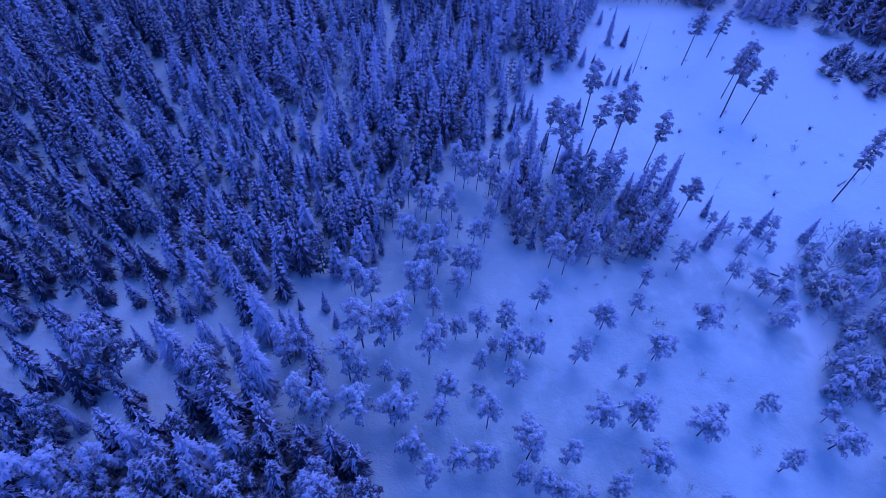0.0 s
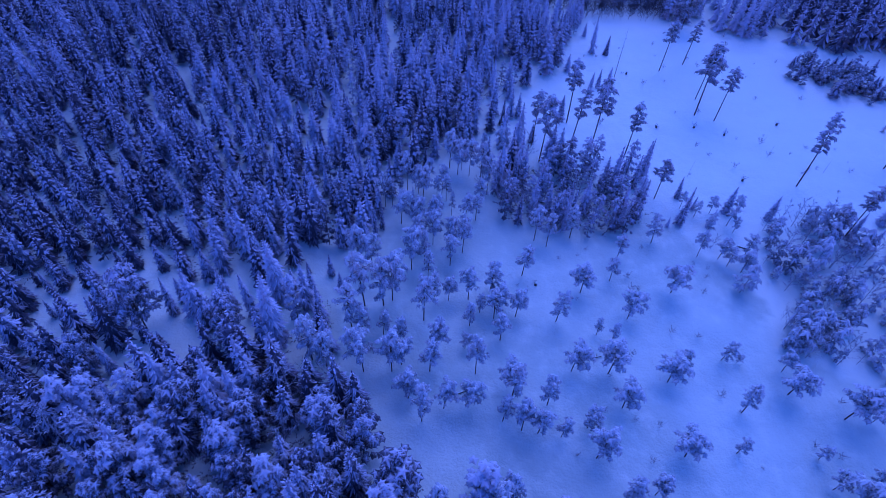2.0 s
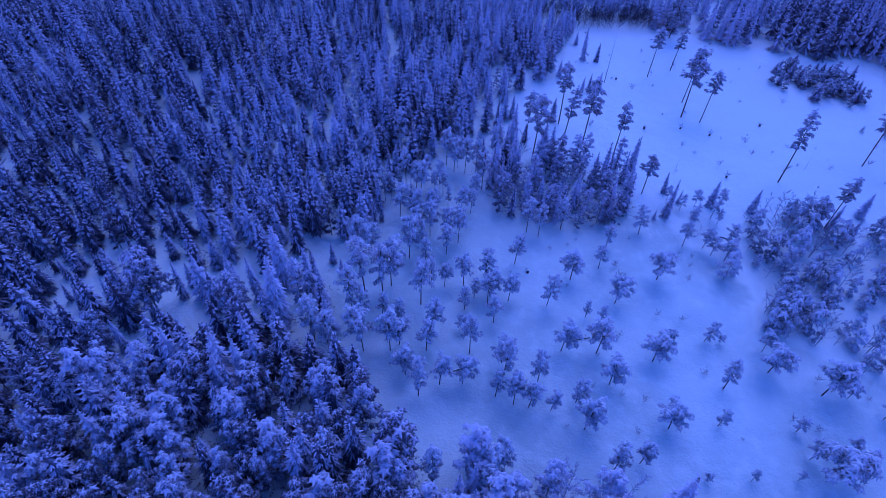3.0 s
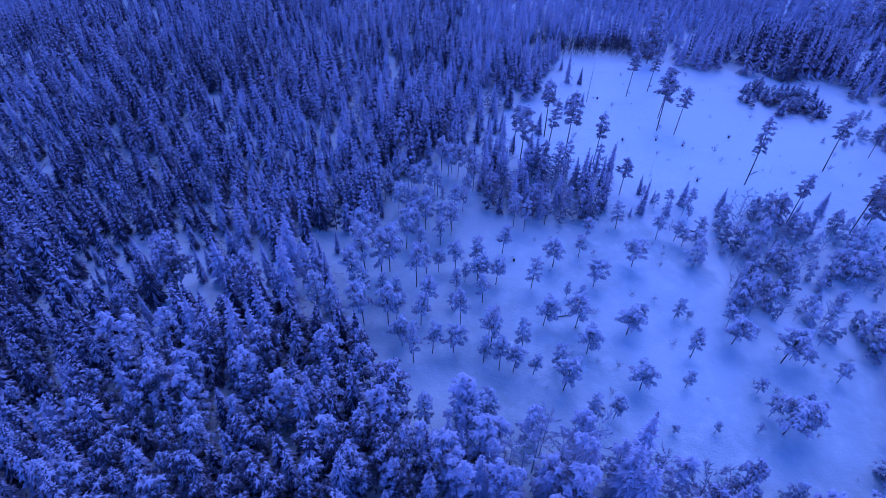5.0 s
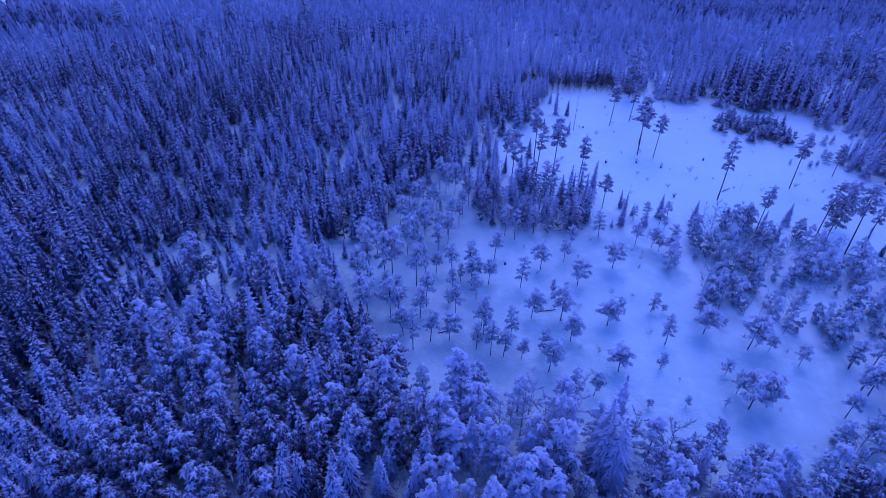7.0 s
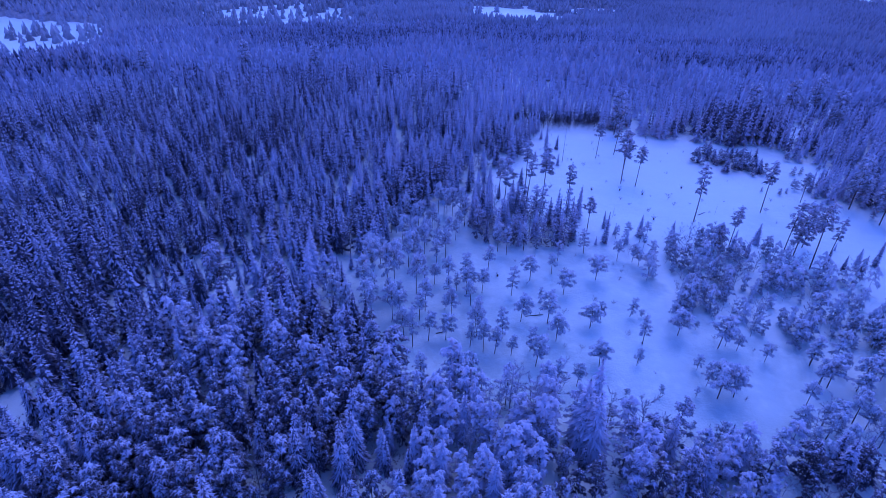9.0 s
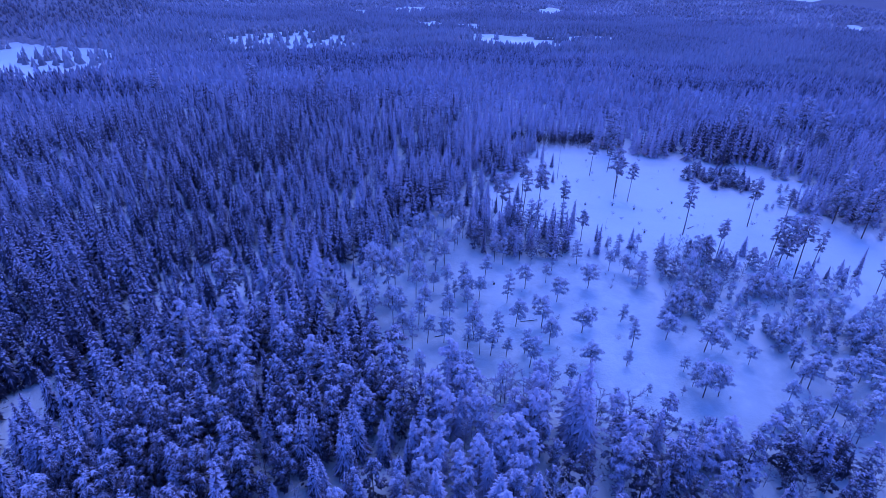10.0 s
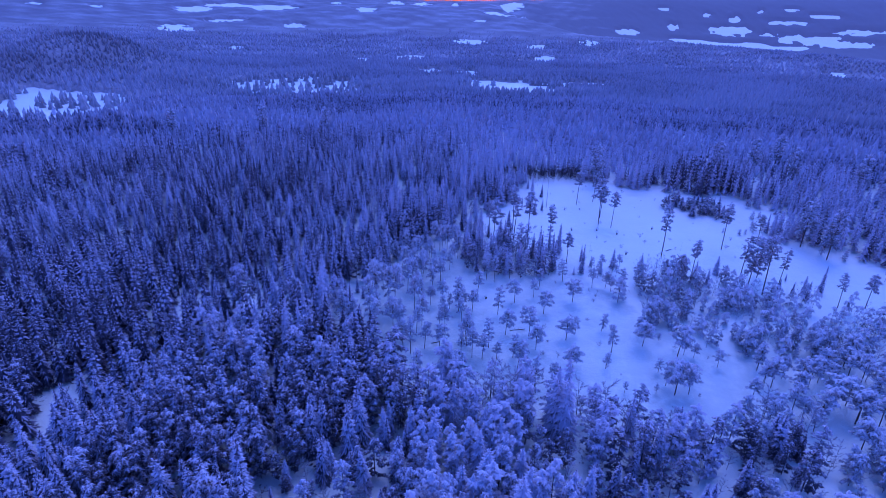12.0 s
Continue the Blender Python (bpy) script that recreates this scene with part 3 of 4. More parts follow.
mire_shapes = [pine_shape(400 + i, 9, (1.35, 1.6, 1.2, 1.45, 1.85, 1.4)[i], (0.44, 0.50, 0.36, 0.52, 0.46, 0.32)[i], 20, 6, 0.05, 0.95, 0.9, 5, 0.245) for i in range(6)]
mire_roots = [tree_thing("mire_pine", p, "small pine with rounded frosted crown, standing in snow", "pine tree", "small pines of the open mire") for p in meshes_of("mire_pine", mire_shapes, RIMED_PINE, BARK, 0.6)]
for i, (x, y, tall) in enumerate(MIRE_WEST + MIRE_MIDDLE + MIRE_EAST + MIRE_FAR_EAST):
    plant(mire_roots[4 if (x, y) in BROAD else (i * 5 + i // 3) % 6], x, y, max(tall, 2.5), 9, BROAD.get((x, y), 1.0 if tall > 9 else 1.25), (random.uniform(-3, 3), random.uniform(-3, 3)))

big_shapes = [pine_shape(450 + i, 13, 2.9, 0.28, 34, 8, 0.03, 1.0, 0.8, 5, 0.19) for i in range(2)]
big_roots = [tree_thing("spreading_pine", p, "broad old pine bowed under heavy snow", "pine tree", "broad pines at the forest edge") for p in meshes_of("spreading_pine", big_shapes, PINE, BARK, 0.25)]
for i, (x, y, tall) in enumerate(BIG_PINES):
    plant(big_roots[i % 2], x, y, tall, 13, 1.0, (random.uniform(-2, 2), random.uniform(-2, 2)))

spruce_shapes = [spruce_shape(100 + i, 13, (1.75, 2.0, 1.55, 1.85, 1.65, 2.1)[i], 17, 9) for i in range(6)]
SPRUCE_LOOKS = ("dark conical spruce tree with thin snow on its branches", "snow-laden conical spruce tree with drooping branches", "conical spruce tree white with heavy snow and frost")
spruce_roots = [tree_thing("spruce_tree", p, SPRUCE_LOOKS[i // 2], "spruce tree", "spruces of the forest") for i, p in enumerate(meshes_of("spruce", spruce_shapes, SPRUCE, BARK))]
for i, (x, y, tall) in enumerate(YOUNG_SPRUCES + CORRIDOR_SPRUCES):
    plant(spruce_roots[i % 6], x, y, tall, 13, 1.25 if tall < 8 else 0.95, (random.uniform(-2, 2), random.uniform(-2, 2)))

birch_shapes = [birch_shape(500 + i, 8, (2.0, 2.4, 1.8)[i], 34, 75, 0.0065) for i in range(3)]
birch_roots = [tree_thing("birch_tree", p, "leafless birch hazy with frost", "birch tree", "frosted birches") for p in meshes_of("birch", birch_shapes, BIRCH, PALE_BARK, 0.3)]

shrub_shapes = [birch_shape(600 + i, 1.4, 0.9, 10, 34, 0.03) for i in range(3)]
shrub_roots = [tree_thing("shrub", p, "low bare shrub poking out of the snow", "shrub", "shrubs in the snow") for p in meshes_of("shrub", shrub_shapes, BIRCH, BARK)]
sprigs = random.Random(17)
extra = [(sprigs.uniform(35, 110), sprigs.uniform(66, 138)) for _ in range(90)]
SHRUBS += [p for p in extra if inside(CUT, *p)][:44]
extra = [(sprigs.uniform(15, 80), sprigs.uniform(0, 60)) for _ in range(60)]
SHRUBS += [p for p in extra if inside(MIRE, *p)][:30]
for i, (x, y) in enumerate(SHRUBS):
    plant(shrub_roots[i % 3], x, y, random.uniform(0.5, 1.6), 1.4, random.uniform(0.7, 1.2))

snag_root = tree_thing("dead_birch", meshes_of("dead_birch", [birch_shape(660, 9, 0.7, 9, 5)], BIRCH, PALE_BARK)[0], "thin bare dead birch standing alone in the snow", "birch tree", "dead birches of the clearing")
for x, y, tall in SNAGS:
    plant(snag_root, x, y, tall, 9)


def log_shape(seed, long, thick):
    """A fallen stem with broken branch stubs and a strip of snow along its back."""
    r = random.Random(seed)
    wood, snow = Spray(), Spray()
    line = [Vector((long * (q - 0.5), r.uniform(-0.05, 0.05), thick * 0.9)) for q in (0, 0.35, 0.7, 1)]
    stick(wood, line, [thick, thick * 0.9, thick * 0.75, thick * 0.55], 8)
    for q in (0.3, 0.55, 0.8):
        base = Vector((long * (q - 0.5), 0, thick))
        stick(wood, [base, base + Vector((0.2, r.choice((-1, 1)) * 0.5, 0.35))], [0.05, 0.02], 4)
    stick(snow, [p + Vector((0, 0, thick * 0.75)) for p in line], [thick * 0.45, thick * 0.6, thick * 0.5, thick * 0.25], 6)
    return wood, snow


for i, (ax, ay, bx, by) in enumerate(LOGS):
    wood, snow = log_shape(80 + i, math.hypot(bx - ax, by - ay), 0.16)
    fallen = tagged(new("fallen_log"), "dark fallen tree trunk half buried in the snow", "log", "fallen logs on the mire")
    new("log_wood", mesh_of("log_wood", wood.v, wood.f, BARK, flat=False)).parent = fallen
    tagged(new("snow_cap", mesh_of("snow_cap", snow.v, snow.f, SNOW, flat=False)), "strip of snow along the log").parent = fallen
    cx, cy = (ax + bx) / 2, (ay + by) / 2
    fallen.matrix_world = pose(cx, cy, float(ground_height(cx, cy)) - 0.05, 0, 0, math.degrees(math.atan2(by - ay, bx - ax)))

stump_wood, stump_snow = Spray(), Spray()
stick(stump_wood, [Vector((0, 0, -0.2)), Vector((0, 0, 0.25)), Vector((0.02, 0, 0.6))], [0.30, 0.22, 0.19], 10)
stick(stump_snow, [Vector((0.02, 0, 0.58)), Vector((0.02, 0, 0.68)), Vector((0.02, 0, 0.80))], [0.23, 0.24, 0.10], 10)
stump_meshes = (mesh_of("stump_wood", stump_wood.v, stump_wood.f, BARK, flat=False), mesh_of("stump_snow", stump_snow.v, stump_snow.f, SNOW, flat=False))
for x, y in STUMPS:
    stump = tagged(new("stump"), "dark broken tree stump with a cap of snow", "stump", "stumps of the clearing")
    new("stump_wood", stump_meshes[0]).parent = stump
    tagged(new("snow_cap", stump_meshes[1]), "rounded cap of snow").parent = stump
    stump.matrix_world = pose(x, y, float(ground_height(x, y)), 0, 0, 40 * x)

# ---- the near forest ----
REACH = 300


def seen_from_path(x, y, margin=0.0):
    """A wide fan ahead of the flight line."""
    ahead = np.maximum(y + 104, 1)
    half = 0.86 + margin + 0.38 * np.clip(1 - ahead / 220, 0, 1)
    return (np.abs(x - 10) < half * ahead + 6) & (y > -48)


def plantable(x, y):
    """0 open, 1 spruce forest, 2 thicket, 3 frosted mixed wood, 4 southern mixed edge, 5 broadleaf, 6 young spruces, 7 and 8 sparse young pines, 9 slim pines, 10 thinned forest."""
    x, y = x + 5 * (waves(x, y, 15, 61) - 0.5), y + 5 * (waves(x, y, 15, 62) - 0.5)
    kind = np.where((y < 20) & (x > -52), 4, 1)
    for corners, value in ((SOUTHMIX, 4), (EASTWOOD, 3), (SPARSE_NORTH, 7), (SPARSE_SOUTH, 8), (MIX, 3), (BROADL, 5), (BIRCHES_SOUTH, 5), (BIRCHES_EAST, 5), (MIRE, 0), (CUT, 0), (CORR, 10), (POCKET, 0), (STAND, 9), (THICK, 2), (YOUNG, 6), (HEDGE, 0), (BRUSH_ROW, 0), (GAP1, 10), (GAP2, 10), (ROAD, 0)):
        ragged = 2.4 if corners is MIX else 0.0
        kind = np.where(inside(corners, x + ragged * 7 * (waves(x, y, 24, 63) - 0.5), y + ragged * 5 * (waves(x, y, 17, 64) - 0.5)), value, kind)
    return np.where(np.isin(kind, (1, 4)) & (x > 48) & (y > -5) & (y < 74), 3, kind)


YOUNG = [(87, 114), (94, 111), (99, 109), (107, 108), (112, 118), (109, 124), (97, 123), (90, 120)]
ax, ay = jitter(-330, 420, 22, 215, 3.25, 7)
bx, by = jitter(-200, 220, -48, 22, 3.05, 9)
px, py = np.concatenate([ax, bx]), np.concatenate([ay, by])
tx, ty = jitter(-100, 160, -25, 165, 2.5, 8)
shake = np.random.RandomState(12)
tx, ty = tx + shake.normal(0, 0.7, tx.shape), ty + shake.normal(0, 0.7, ty.shape)
kinds, thick = plantable(px, py), plantable(tx, ty)
dense = np.isin(thick, (2, 3, 5, 6, 7, 8, 9))
wide_apart = ~np.isin(kinds, (2, 3, 5, 6, 7, 8, 9))
px, py = np.concatenate([px[wide_apart], tx[dense]]), np.concatenate([py[wide_apart], ty[dense]])
kinds = np.concatenate([kinds[wide_apart], thick[dense]])
far = np.hypot(px - 12, py + 96)
rnd = np.random.RandomState(11)
keep = seen_from_path(px, py) & (kinds > 0) & (far + 45 * (rnd.uniform(size=px.shape) - 0.5) < REACH)
keep &= ~((kinds == 3) & (rnd.uniform(size=px.shape) < np.where(waves(px, py, 21, 71) < 0.42, 0.62, 0.08)))
keep &= ~((kinds == 5) & (rnd.uniform(size=px.shape) < 0.3))
keep &= ~((kinds == 10) & (rnd.uniform(size=px.shape) < np.where(py < 0, 0.30, np.where(px > -52, 0.55, 0.15))))
keep &= ~((kinds == 9) & (rnd.uniform(size=px.shape) < 0.5))
keep &= ~(np.isin(kinds, (7, 8)) & (rnd.uniform(size=px.shape) < np.where(kinds == 7, 0.52, 0.68)))
keep &= rnd.uniform(size=px.shape) > np.where(inside(EDGE, px, py), 0.5, 0.07)
taken = np.array(SEED_PINES + EDGE_PINES + CORRIDOR_SPRUCES + BIG_PINES)
taken = np.concatenate([taken, np.array(MIRE_WEST)])
for ox, oy, _ in taken:
    keep &= np.hypot(px - ox, py - oy) > 2.0
px, py, kinds, far = px[keep], py[keep], kinds[keep], far[keep]
tall = 7.7 + 3.6 * waves(px, py, 60, 5) + rnd.uniform(-1.8, 1.8, px.shape)
tall = np.where(kinds == 4, 1.28 * tall, np.where(kinds == 1, tall * (1.2 - 0.2 * smooth(25, 60, py)), tall))
tall = np.where(kinds == 2, rnd.uniform(6.5, 11, px.shape), tall)
tall = np.where(kinds == 3, rnd.uniform(3.8, 8.5, px.shape), tall)
tall = np.where(kinds == 7, rnd.uniform(2.5, 7, px.shape), tall)
tall = np.where(kinds == 8, rnd.uniform(6, 10, px.shape), tall)
tall = np.where(kinds == 9, rnd.uniform(6.5, 11, px.shape), tall)
tall = np.where(kinds == 10, rnd.uniform(4, 12, px.shape), tall)
tall = np.where(kinds == 6, rnd.uniform(3.0, 5.5, px.shape), tall)
behind = smooth(132, 150, py) * smooth(0, 40, px)
tall = np.where(kinds == 1, tall * (1 - 0.14 * behind), tall)
grove = np.exp(-((px - 106) / 16) ** 2 - ((py - 142) / 11) ** 2)
tall = np.where(kinds == 1, tall * (1 + 0.45 * grove), tall)
pick = rnd.uniform(size=px.shape)
sort = np.where(kinds == 1, np.where(pick < 0.86, 0, np.where(pick < 0.98, 1, 2)), 0)
sort = np.where(kinds == 2, np.where(pick < 0.34, 0, np.where(pick < 0.90, 1, 2)), sort)
sort = np.where(kinds == 3, np.where(pick < 0.62, 4, 2), sort)
sort = np.where(kinds == 4, np.where(pick < np.where(px > 5, 0.24, 0.40), 0, np.where(pick < np.where(px > 5, 0.82, 0.96), 1, 2)), sort)
sort = np.where((kinds == 10) & (py < 0), np.where(pick < 0.3, 0, np.where(pick < 0.85, 1, 2)), sort)
sort = np.where(kinds == 7, np.where(pick < 0.2, 0, np.where(pick < 0.70, 3, 2)), sort)
sort = np.where(kinds == 8, np.where(pick < 0.9, 3, 2), sort)
sort = np.where(kinds == 9, np.where(pick < 0.10, 0, np.where(pick < 0.92, 3, 2)), sort)
sort = np.where(kinds == 6, np.where(pick < 0.45, 0, 4), sort)
sort = np.where(kinds == 5, np.where(pick < 0.42, 2, np.where(pick < 0.62, 0, 1)), sort)
tall = np.where(kinds == 5, np.where(sort == 2, rnd.uniform(4, 7, px.shape), rnd.uniform(6, 11, px.shape)), tall)
wide = np.where(kinds == 6, np.where(sort == 0, 2.3, 1.5), np.where(kinds == 4, rnd.uniform(1.05, 1.45, px.shape), np.where(kinds == 3, rnd.uniform(0.85, 1.3, px.shape), np.where(kinds == 9, rnd.uniform(0.75, 1.05, px.shape), np.where(kinds > 6, rnd.uniform(1.15, 1.7, px.shape), rnd.uniform(1.15, 1.6, px.shape))))))
wide = np.where((kinds == 1) & (sort == 1) | (kinds == 2), 0.75 * wide, wide)
wide = np.where(kinds == 10, np.minimum(wide, 1.35), wide)
wide = np.where((sort == 2) & (kinds != 3), np.minimum(wide, 1.15), wide)
variant = rnd.randint(0, 60, px.shape)
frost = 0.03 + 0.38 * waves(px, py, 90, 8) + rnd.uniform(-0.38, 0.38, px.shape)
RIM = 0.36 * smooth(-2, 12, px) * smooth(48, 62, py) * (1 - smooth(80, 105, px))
# Haze beyond 225 m and in the south-east is put into the frost.
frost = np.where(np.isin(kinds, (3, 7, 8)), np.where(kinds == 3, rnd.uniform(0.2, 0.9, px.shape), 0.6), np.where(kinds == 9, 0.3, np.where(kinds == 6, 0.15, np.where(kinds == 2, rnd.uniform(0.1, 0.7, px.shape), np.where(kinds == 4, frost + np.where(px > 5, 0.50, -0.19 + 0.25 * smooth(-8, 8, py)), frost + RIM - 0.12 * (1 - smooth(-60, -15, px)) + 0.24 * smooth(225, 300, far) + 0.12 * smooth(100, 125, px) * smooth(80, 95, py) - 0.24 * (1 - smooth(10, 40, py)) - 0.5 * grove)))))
frost = np.where(sort == 1, np.maximum(frost, -0.05), frost)
close = (np.hypot(px, py + 5) < 165) & (py > 18) & (px > -1.6 * (py + 12) - 8) & (px < 1.3 * (py + 12) + 8) | (far < 165)

sort = np.where((kinds == 1) & ~close & (sort == 1) & (variant % 4 > 0), 0, sort)

wood_pine_shapes = [pine_shape(700 + i, 13, 2.2, 0.16, 26, 7, 0.03, 1.2, 0.6, 6, 0.21) for i in range(4)]
wood_pine_roots = [tree_thing("forest_pine", p, "snow-covered pine among the spruces", "pine tree", "pines of the forest") for p in meshes_of("forest_pine", wood_pine_shapes, PINE, BARK)]

bushy_shapes = [pine_shape(800 + i, 6, (1.25, 1.5, 1.35)[i], (0.14, 0.2, 0.1)[i], 20, 6, 0.06, 1.0, 0.85, 5, 0.25) for i in range(3)]
bushy_roots = [tree_thing("bushy_pine", p, "low bushy pine with rounded crown bowed by snow", "pine tree", "bushy pines of the mixed wood") for p in meshes_of("bushy_pine", bushy_shapes, RIMED_PINE, BARK, 0.5)]

for i, (x, y, high) in enumerate(EDGE_BUSHES):
    plant(bushy_roots[i % 3], x, y, high, 6, 1.2)

# the rows of trees nearest to the flight line stand as single things
order = np.lexsort((np.abs(px - 5), np.round((py + 48) / 30)))
single = np.zeros(px.shape, bool)
for value, most in ((0, 235), (1, 70), (2, 36), (3, 80), (4, 70)):
    rank = [i for i in order if sort[i] == value and close[i]][:most]
    single[rank] = True
for i in np.nonzero(single)[0]:
    roots, own = ((spruce_roots, 13), (wood_pine_roots, 13), (birch_roots, 8), (mire_roots, 9), (bushy_roots, 6))[sort[i]]
    rank = int(np.clip((frost[i] - 0.02) / 0.12 + random.uniform(-0.5, 0.5), 0, len(roots) - 1)) if sort[i] < 2 else variant[i] % len(roots)
    plant(roots[rank], px[i], py[i], tall[i], own, wide[i], (random.uniform(-2, 2), random.uniform(-2, 2)))

def spire_shape(seed, sides, tiers, load=1.1):
    """A far tree: skirts of snow-laden branches, each with a ragged, star-shaped rim."""
    r = random.Random(seed)
    s = Spray()
    for k in range(tiers):
        a0, u = r.uniform(0, 6), k / tiers
        wide = 2.7 * (1 - u) ** 0.8 + 0.1
        top = Vector((r.uniform(-0.15, 0.15), r.uniform(-0.15, 0.15), 13 * min(1, 0.11 + u + 1.1 / tiers)))
        hold = 0.35 + 0.65 * u
        ring, lying = [], []
        for q in range(sides):
            out = q % 2 == 0 or sides < 6
            a, w = a0 + 6.283 * q / sides + r.uniform(-0.2, 0.2), wide * (r.uniform(0.8, 1.3) if out else r.uniform(0.4, 0.65))
            ring.append(Vector((math.cos(a) * w, math.sin(a) * w, 13 * (0.08 + 0.86 * u) + (r.uniform(-0.9, 0.2) if out else r.uniform(0.0, 0.5)))))
            lying.append(hold * r.choice((0.4, 0.75, 1.0)) if out else 0.1)
        s.add(ring + [top], [(q, (q + 1) % sides, sides) for q in range(sides)], lying + [load * (0.5 + 0.5 * u)])
    return s


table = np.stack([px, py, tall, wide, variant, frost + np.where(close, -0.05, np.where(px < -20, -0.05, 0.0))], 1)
mid_spruce = [spruce_shape(150 + i, 13, (1.8, 2.0, 1.6, 1.9, 1.7, 2.1)[i], 7, 6, False, 1.4)[0] for i in range(6)]
mid_pine = [pine_shape(750 + i, 13, 2.0, 0.28, 10, 2, 0.03, 0.95, 0.7, 4, 0.42, False)[0] for i in range(3)]
mid_birch = [birch_shape(550 + i, 8, 2.3, 12, 26)[0] for i in range(3)]


def with_stem(shapes):
    """Crowns and stems in one."""
    made = []
    for crown, stem in shapes:
        s = Spray()
        s.add(crown.v, crown.f, crown.s)
        s.add(stem.v, stem.f, [-1.0] * len(stem.v))
        made.append(s)
    return made


slim_pine = with_stem([pine_shape(770 + i, 9, 1.35, (0.42, 0.36, 0.48)[i], 14, 3, 0.05, 1.0, 0.8, 5, 0.36, False) for i in range(3)])
for value, near_shapes, mid_shapes, leaf, words, own in (
    (0, with_stem([spruce_shape(130 + i, 13, (1.75, 2.0, 1.6, 1.9, 2.1)[i], 11, 6) for i in range(5)]), mid_spruce, SPRUCE, "spruce", 13),
    (1, with_stem([pine_shape(730 + i, 13, 2.1, 0.12, 20, 4, 0.03, 1.0, 0.6, 5, 0.25, False) for i in range(4)]), mid_pine, PINE, "pine", 13),
    (2, with_stem([birch_shape(530 + i, 8, (2.0, 2.4, 1.8)[i], 13, 38, 0.016) for i in range(3)]), mid_birch, BIRCH, "birch", 8),
    (3, slim_pine, slim_pine, RIMED_PINE, "young_pine", 9),
    (4, with_stem([pine_shape(820 + i, 6, (1.25, 1.5, 1.35)[i], 0.12, 12, 3, 0.06, 1.0, 0.85, 5, 0.38, False) for i in range(3)]), with_stem([pine_shape(840 + i, 6, 1.4, 0.1, 8, 2, 0.06, 1.0, 0.85, 4, 0.48, False) for i in range(2)]), RIMED_PINE, "bushy_pine", 6),
):
    rest = (sort == value) & ~single
    plain = words.replace("_", " ")
    if (rest & close).any():
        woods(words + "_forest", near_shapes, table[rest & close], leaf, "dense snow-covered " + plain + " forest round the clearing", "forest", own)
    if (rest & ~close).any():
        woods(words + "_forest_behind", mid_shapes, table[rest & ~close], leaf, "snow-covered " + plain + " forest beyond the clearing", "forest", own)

# ---- dark bare brush under the nearest trees ----
ux, uy = jitter(-150, 190, -48, 75, 2.5, 25)
uk = plantable(ux, uy)
r3 = np.random.RandomState(15)
ok = np.isin(uk, (1, 2, 4, 5)) & seen_from_path(ux, uy) & (r3.uniform(size=ux.shape) < np.where((uk == 5) | (ux > 5) & (uy < 5), 0.3, 0.8))
ux, uy = ux[ok], uy[ok]
low = np.stack([ux, uy, r3.uniform(1.0, 2.8, ux.shape), r3.uniform(1.5, 2.4, ux.shape), r3.randint(0, 50, ux.shape), r3.uniform(0, 0.3, ux.shape)], 1)
woods("undergrowth", [birch_shape(900 + i, 2, 1.1, 7, 8, 0.04)[0] for i in range(5)], low, BRUSH, "dark bare undergrowth in the snow beneath the forest trees", "undergrowth", 2)

hx, hy = jitter(-30, 70, 135, 190, 1.6, 27)
ok = inside(HEDGE, hx, hy) | inside(BRUSH_ROW, hx, hy)
hx, hy = hx[ok], hy[ok]
row = np.stack([hx, hy, r3.uniform(3.0, 5.5, hx.shape), r3.uniform(0.7, 1.1, hx.shape), r3.randint(0, 50, hx.shape), r3.uniform(-0.2, 0.1, hx.shape)], 1)
woods("brush_hedge", with_stem([birch_shape(920 + i, 4, 1.5, 12, 18, 0.034) for i in range(4)]), row, BRUSH, "dark leafless brush in a row along the far edge of the clearing", "hedge", 4)

# ---- woods beyond, to the hills ----
slim_spruce = [spire_shape(180 + i, 6, 4) for i in range(8)]
sx, sy = jitter(-620, 700, 20, 560, 4.2, 21)
sd = np.hypot(sx - 12, sy + 96)
r2 = np.random.RandomState(5)
ok = (sd + 45 * (r2.uniform(size=sx.shape) - 0.5) >= REACH) & (sd < 620) & seen_from_path(sx, sy, 0.06) & ~(in_fields(sx, sy) & ((r2.uniform(size=sx.shape) > 0.06) | (sx > -0.70 * (sy + 96)))) & (r2.uniform(size=sx.shape) > 0.06)
sx, sy, sd = sx[ok], sy[ok], sd[ok]
stand = waves(0.55 * sx, sy, 120, 31)
young = 1 - smooth(0.7, 1.2, np.minimum(np.hypot((sx + 85) / 115, (sy - 245) / 48), np.hypot((sx - 160) / 150, (sy - 232) / 38)) + 0.5 * (waves(sx, sy, 40, 35) - 0.5))
rows = np.stack([sx, sy, 7.2 + 5 * waves(sx, sy, 150, 33) - 2.5 * young + r2.uniform(-2, 2.5, sx.shape), r2.uniform(1.05, 1.5, sx.shape), r2.randint(0, 50, sx.shape), 0.12 + 0.40 * smooth(0.36, 0.62, stand) + 0.5 * young + r2.uniform(-0.25, 0.25, sx.shape)], 1)
bx2, by2 = jitter(-170, 200, -180, -49, 5.4, 23)
back = np.stack([bx2, by2, r2.uniform(8, 14, bx2.shape), r2.uniform(1.0, 1.5, bx2.shape), r2.randint(0, 50, bx2.shape), r2.uniform(0, 0.6, bx2.shape)], 1)
woods("spruce_woods_behind", [spire_shape(210 + i, 12, 8) for i in range(6)], back, SPRUCE, "snowy spruce woods at the forest's southern side", "forest", 13)
woods("spruce_woods", slim_spruce, rows, SPRUCE, "snowy spruce woods stretching beyond the clearing", "forest", 13)


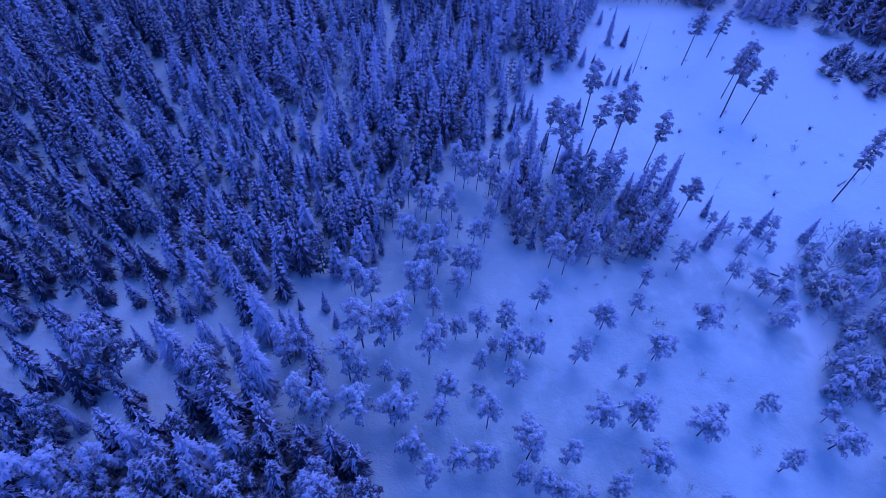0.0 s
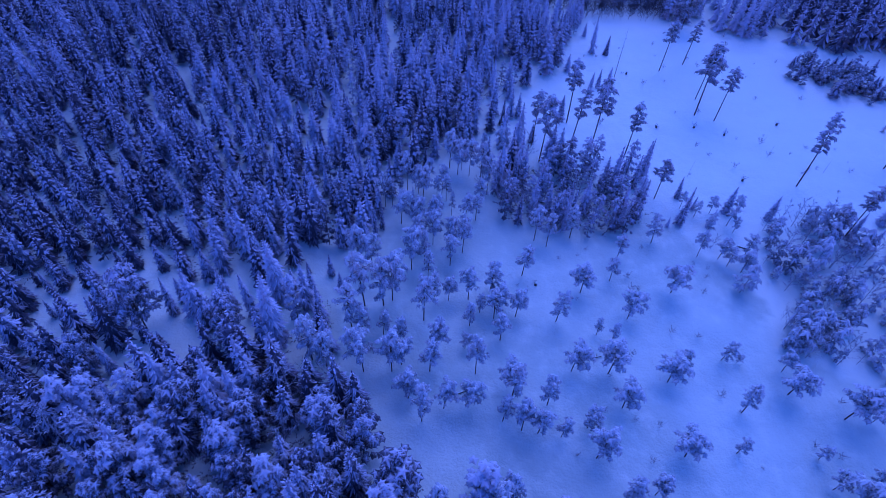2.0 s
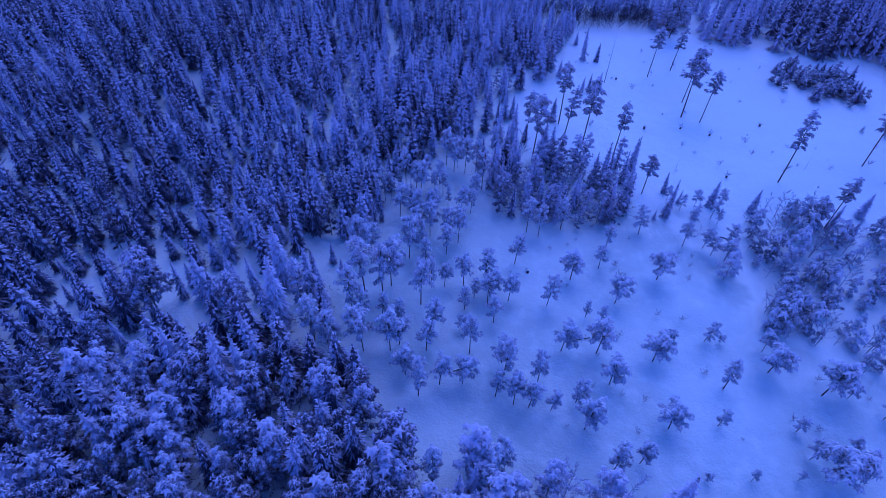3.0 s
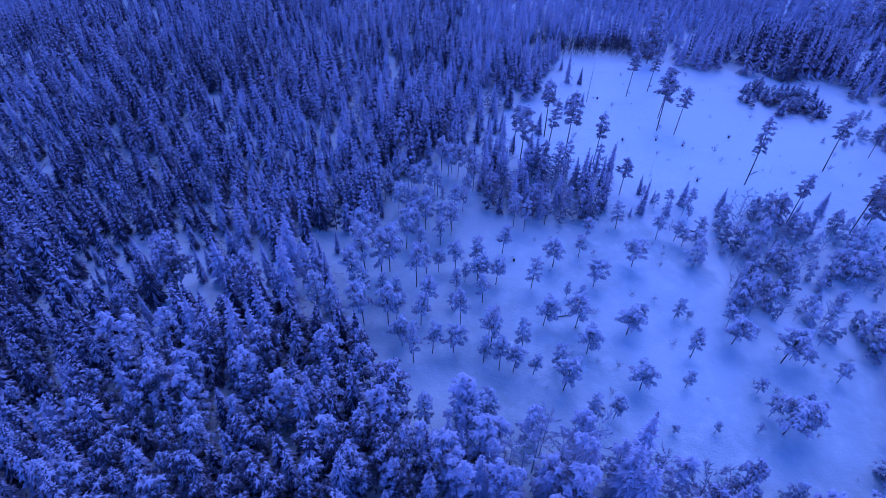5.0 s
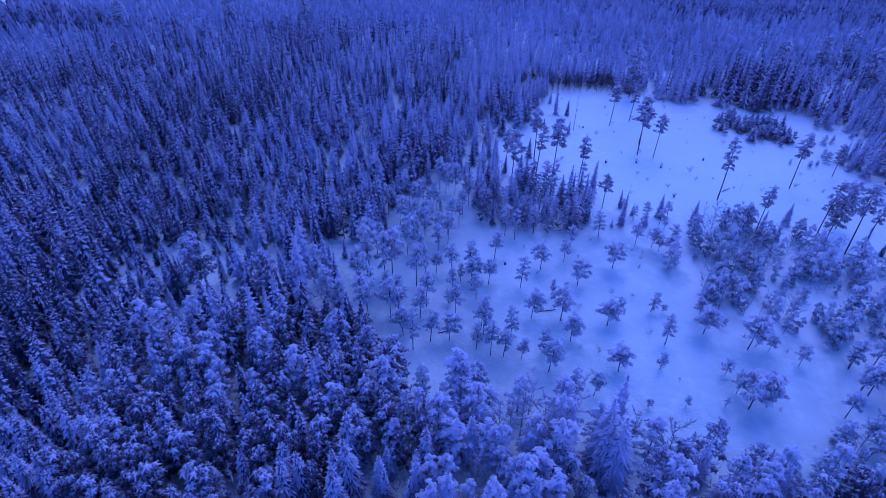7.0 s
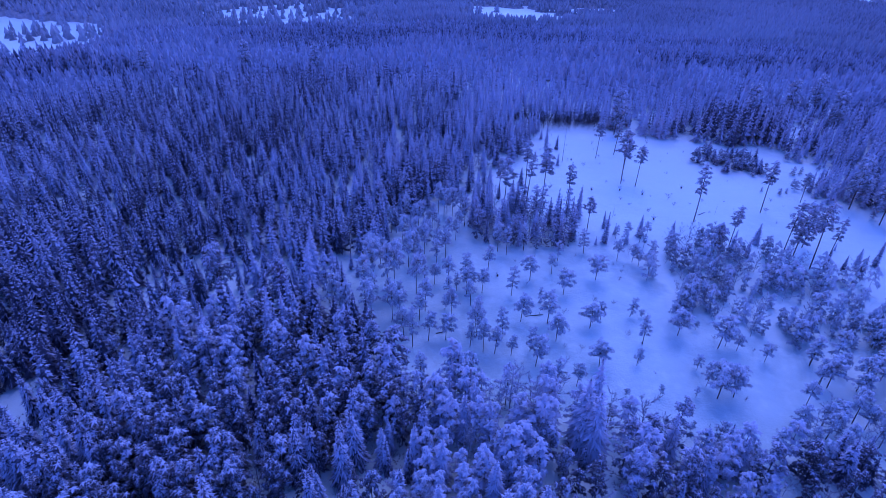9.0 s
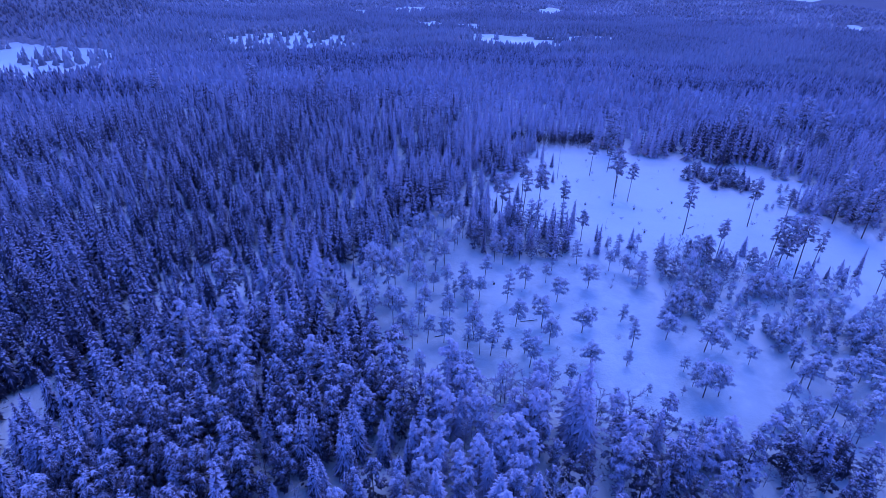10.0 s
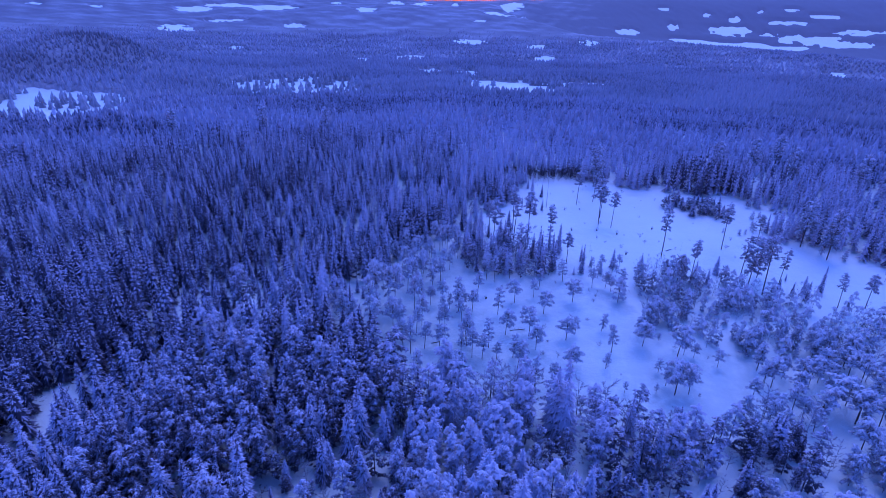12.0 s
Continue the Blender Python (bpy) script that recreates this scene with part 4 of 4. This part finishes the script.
def far_rows(x0, x1, y0, y1, near, beyond, step, seed, thin=0.05):
    x, y = jitter(x0, x1, y0, y1, step, seed)
    d = np.hypot(x - 12, y + 96)
    r = np.random.RandomState(seed)
    ok = (d >= near) & (d + 0.12 * beyond * r.uniform(size=x.shape) < beyond) & seen_from_path(x, y, 0.05) & (r.uniform(size=x.shape) > thin)
    x, y, d = x[ok], y[ok], d[ok]
    open_land = in_fields(x, y) & ~((r.uniform(size=x.shape) < 0.05) & (y < 1300) & (x < -250))
    open_land &= ~((r.uniform(size=x.shape) < 0.13) & (np.hypot(x + 230, y - 690) < 300))
    x, y, d = x[~open_land], y[~open_land], d[~open_land]
    high = 9 + 6 * waves(x, y, 260, 33) + r.uniform(-2.5, 3, x.shape)
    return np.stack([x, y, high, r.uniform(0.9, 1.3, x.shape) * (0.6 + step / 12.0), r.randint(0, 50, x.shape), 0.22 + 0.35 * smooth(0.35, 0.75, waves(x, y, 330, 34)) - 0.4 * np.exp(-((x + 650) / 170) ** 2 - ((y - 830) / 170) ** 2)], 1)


spires = [spire_shape(i, 5, 2) for i in range(6)]
woods("far_woods", spires, far_rows(-1350, 1450, 150, 1560, 620, 1560, 7.5, 51), HAZE_WOODS, "far snowy woods running down to the valley", "forest", 13)
blunt = [spire_shape(40 + i, 4, 2) for i in range(6)]
woods("hill_woods", blunt, far_rows(-4000, 4000, 700, 4700, 1400, 2800, 15.5, 52), HAZE_WOODS, "distant wooded hills under snow", "forest", 13)
# a closed canopy between the far trees
cr = np.geomspace(430, 4650, 210)
ca = np.linspace(-0.80, 0.80, 360)
rr, aa = np.meshgrid(cr, ca, indexing="ij")
jr = np.random.RandomState(3)
cx, cy = 12 + rr * np.sin(aa), -96 + rr * np.cos(aa)
cz = terrain(cx, cy) + smooth(430, 620, rr) * (5.5 + 2.5 * waves(cx, cy, 260, 33)) + jr.uniform(-1.8, 1.8, cx.shape) - 2 + 5 * smooth(2300, 2750, rr)
cz = np.where(inside(WEST_FIELD, cx, cy), terrain(cx, cy) - 3, np.where(field_edge(cx, cy) < 0.6, terrain(cx, cy) + 12 * np.clip(field_edge(cx, cy), -0.6, 0.6), cz))
n2 = len(ca)
ii = (np.arange(len(cr) - 1)[:, None] * n2 + np.arange(n2 - 1)[None]).ravel()
faces = np.concatenate([np.stack([ii, ii + 1, ii + n2], 1), np.stack([ii + 1, ii + n2 + 1, ii + n2], 1)])
canopy = new("woods_canopy", mesh_of("woods_canopy", np.stack([cx, cy, cz], -1).reshape(-1, 3), faces, HAZE_WOODS, np.full(cx.size, 0.3), (0.22 + 0.30 * smooth(0.35, 0.75, waves(cx, cy, 330, 34)) - 0.6 * smooth(2800, 3400, rr) * smooth(0.05, 0.3, (cx - 12) / (cy + 96)) - 0.2 * waves(cx, cy, 500, 36) * smooth(2000, 2700, rr) + 0.5 * (waves(cx, cy, 170, 37) - 0.5) * smooth(2300, 2900, rr)).ravel(), flat=False))
tagged(canopy, "closed snowy canopy of the far woods", "forest", kind="stuff")

for root in seed_roots + mire_roots + big_roots + spruce_roots + birch_roots + [snag_root] + shrub_roots + wood_pine_roots + bushy_roots:
    for ob in (*root.children, root):
        bpy.data.objects.remove(ob)
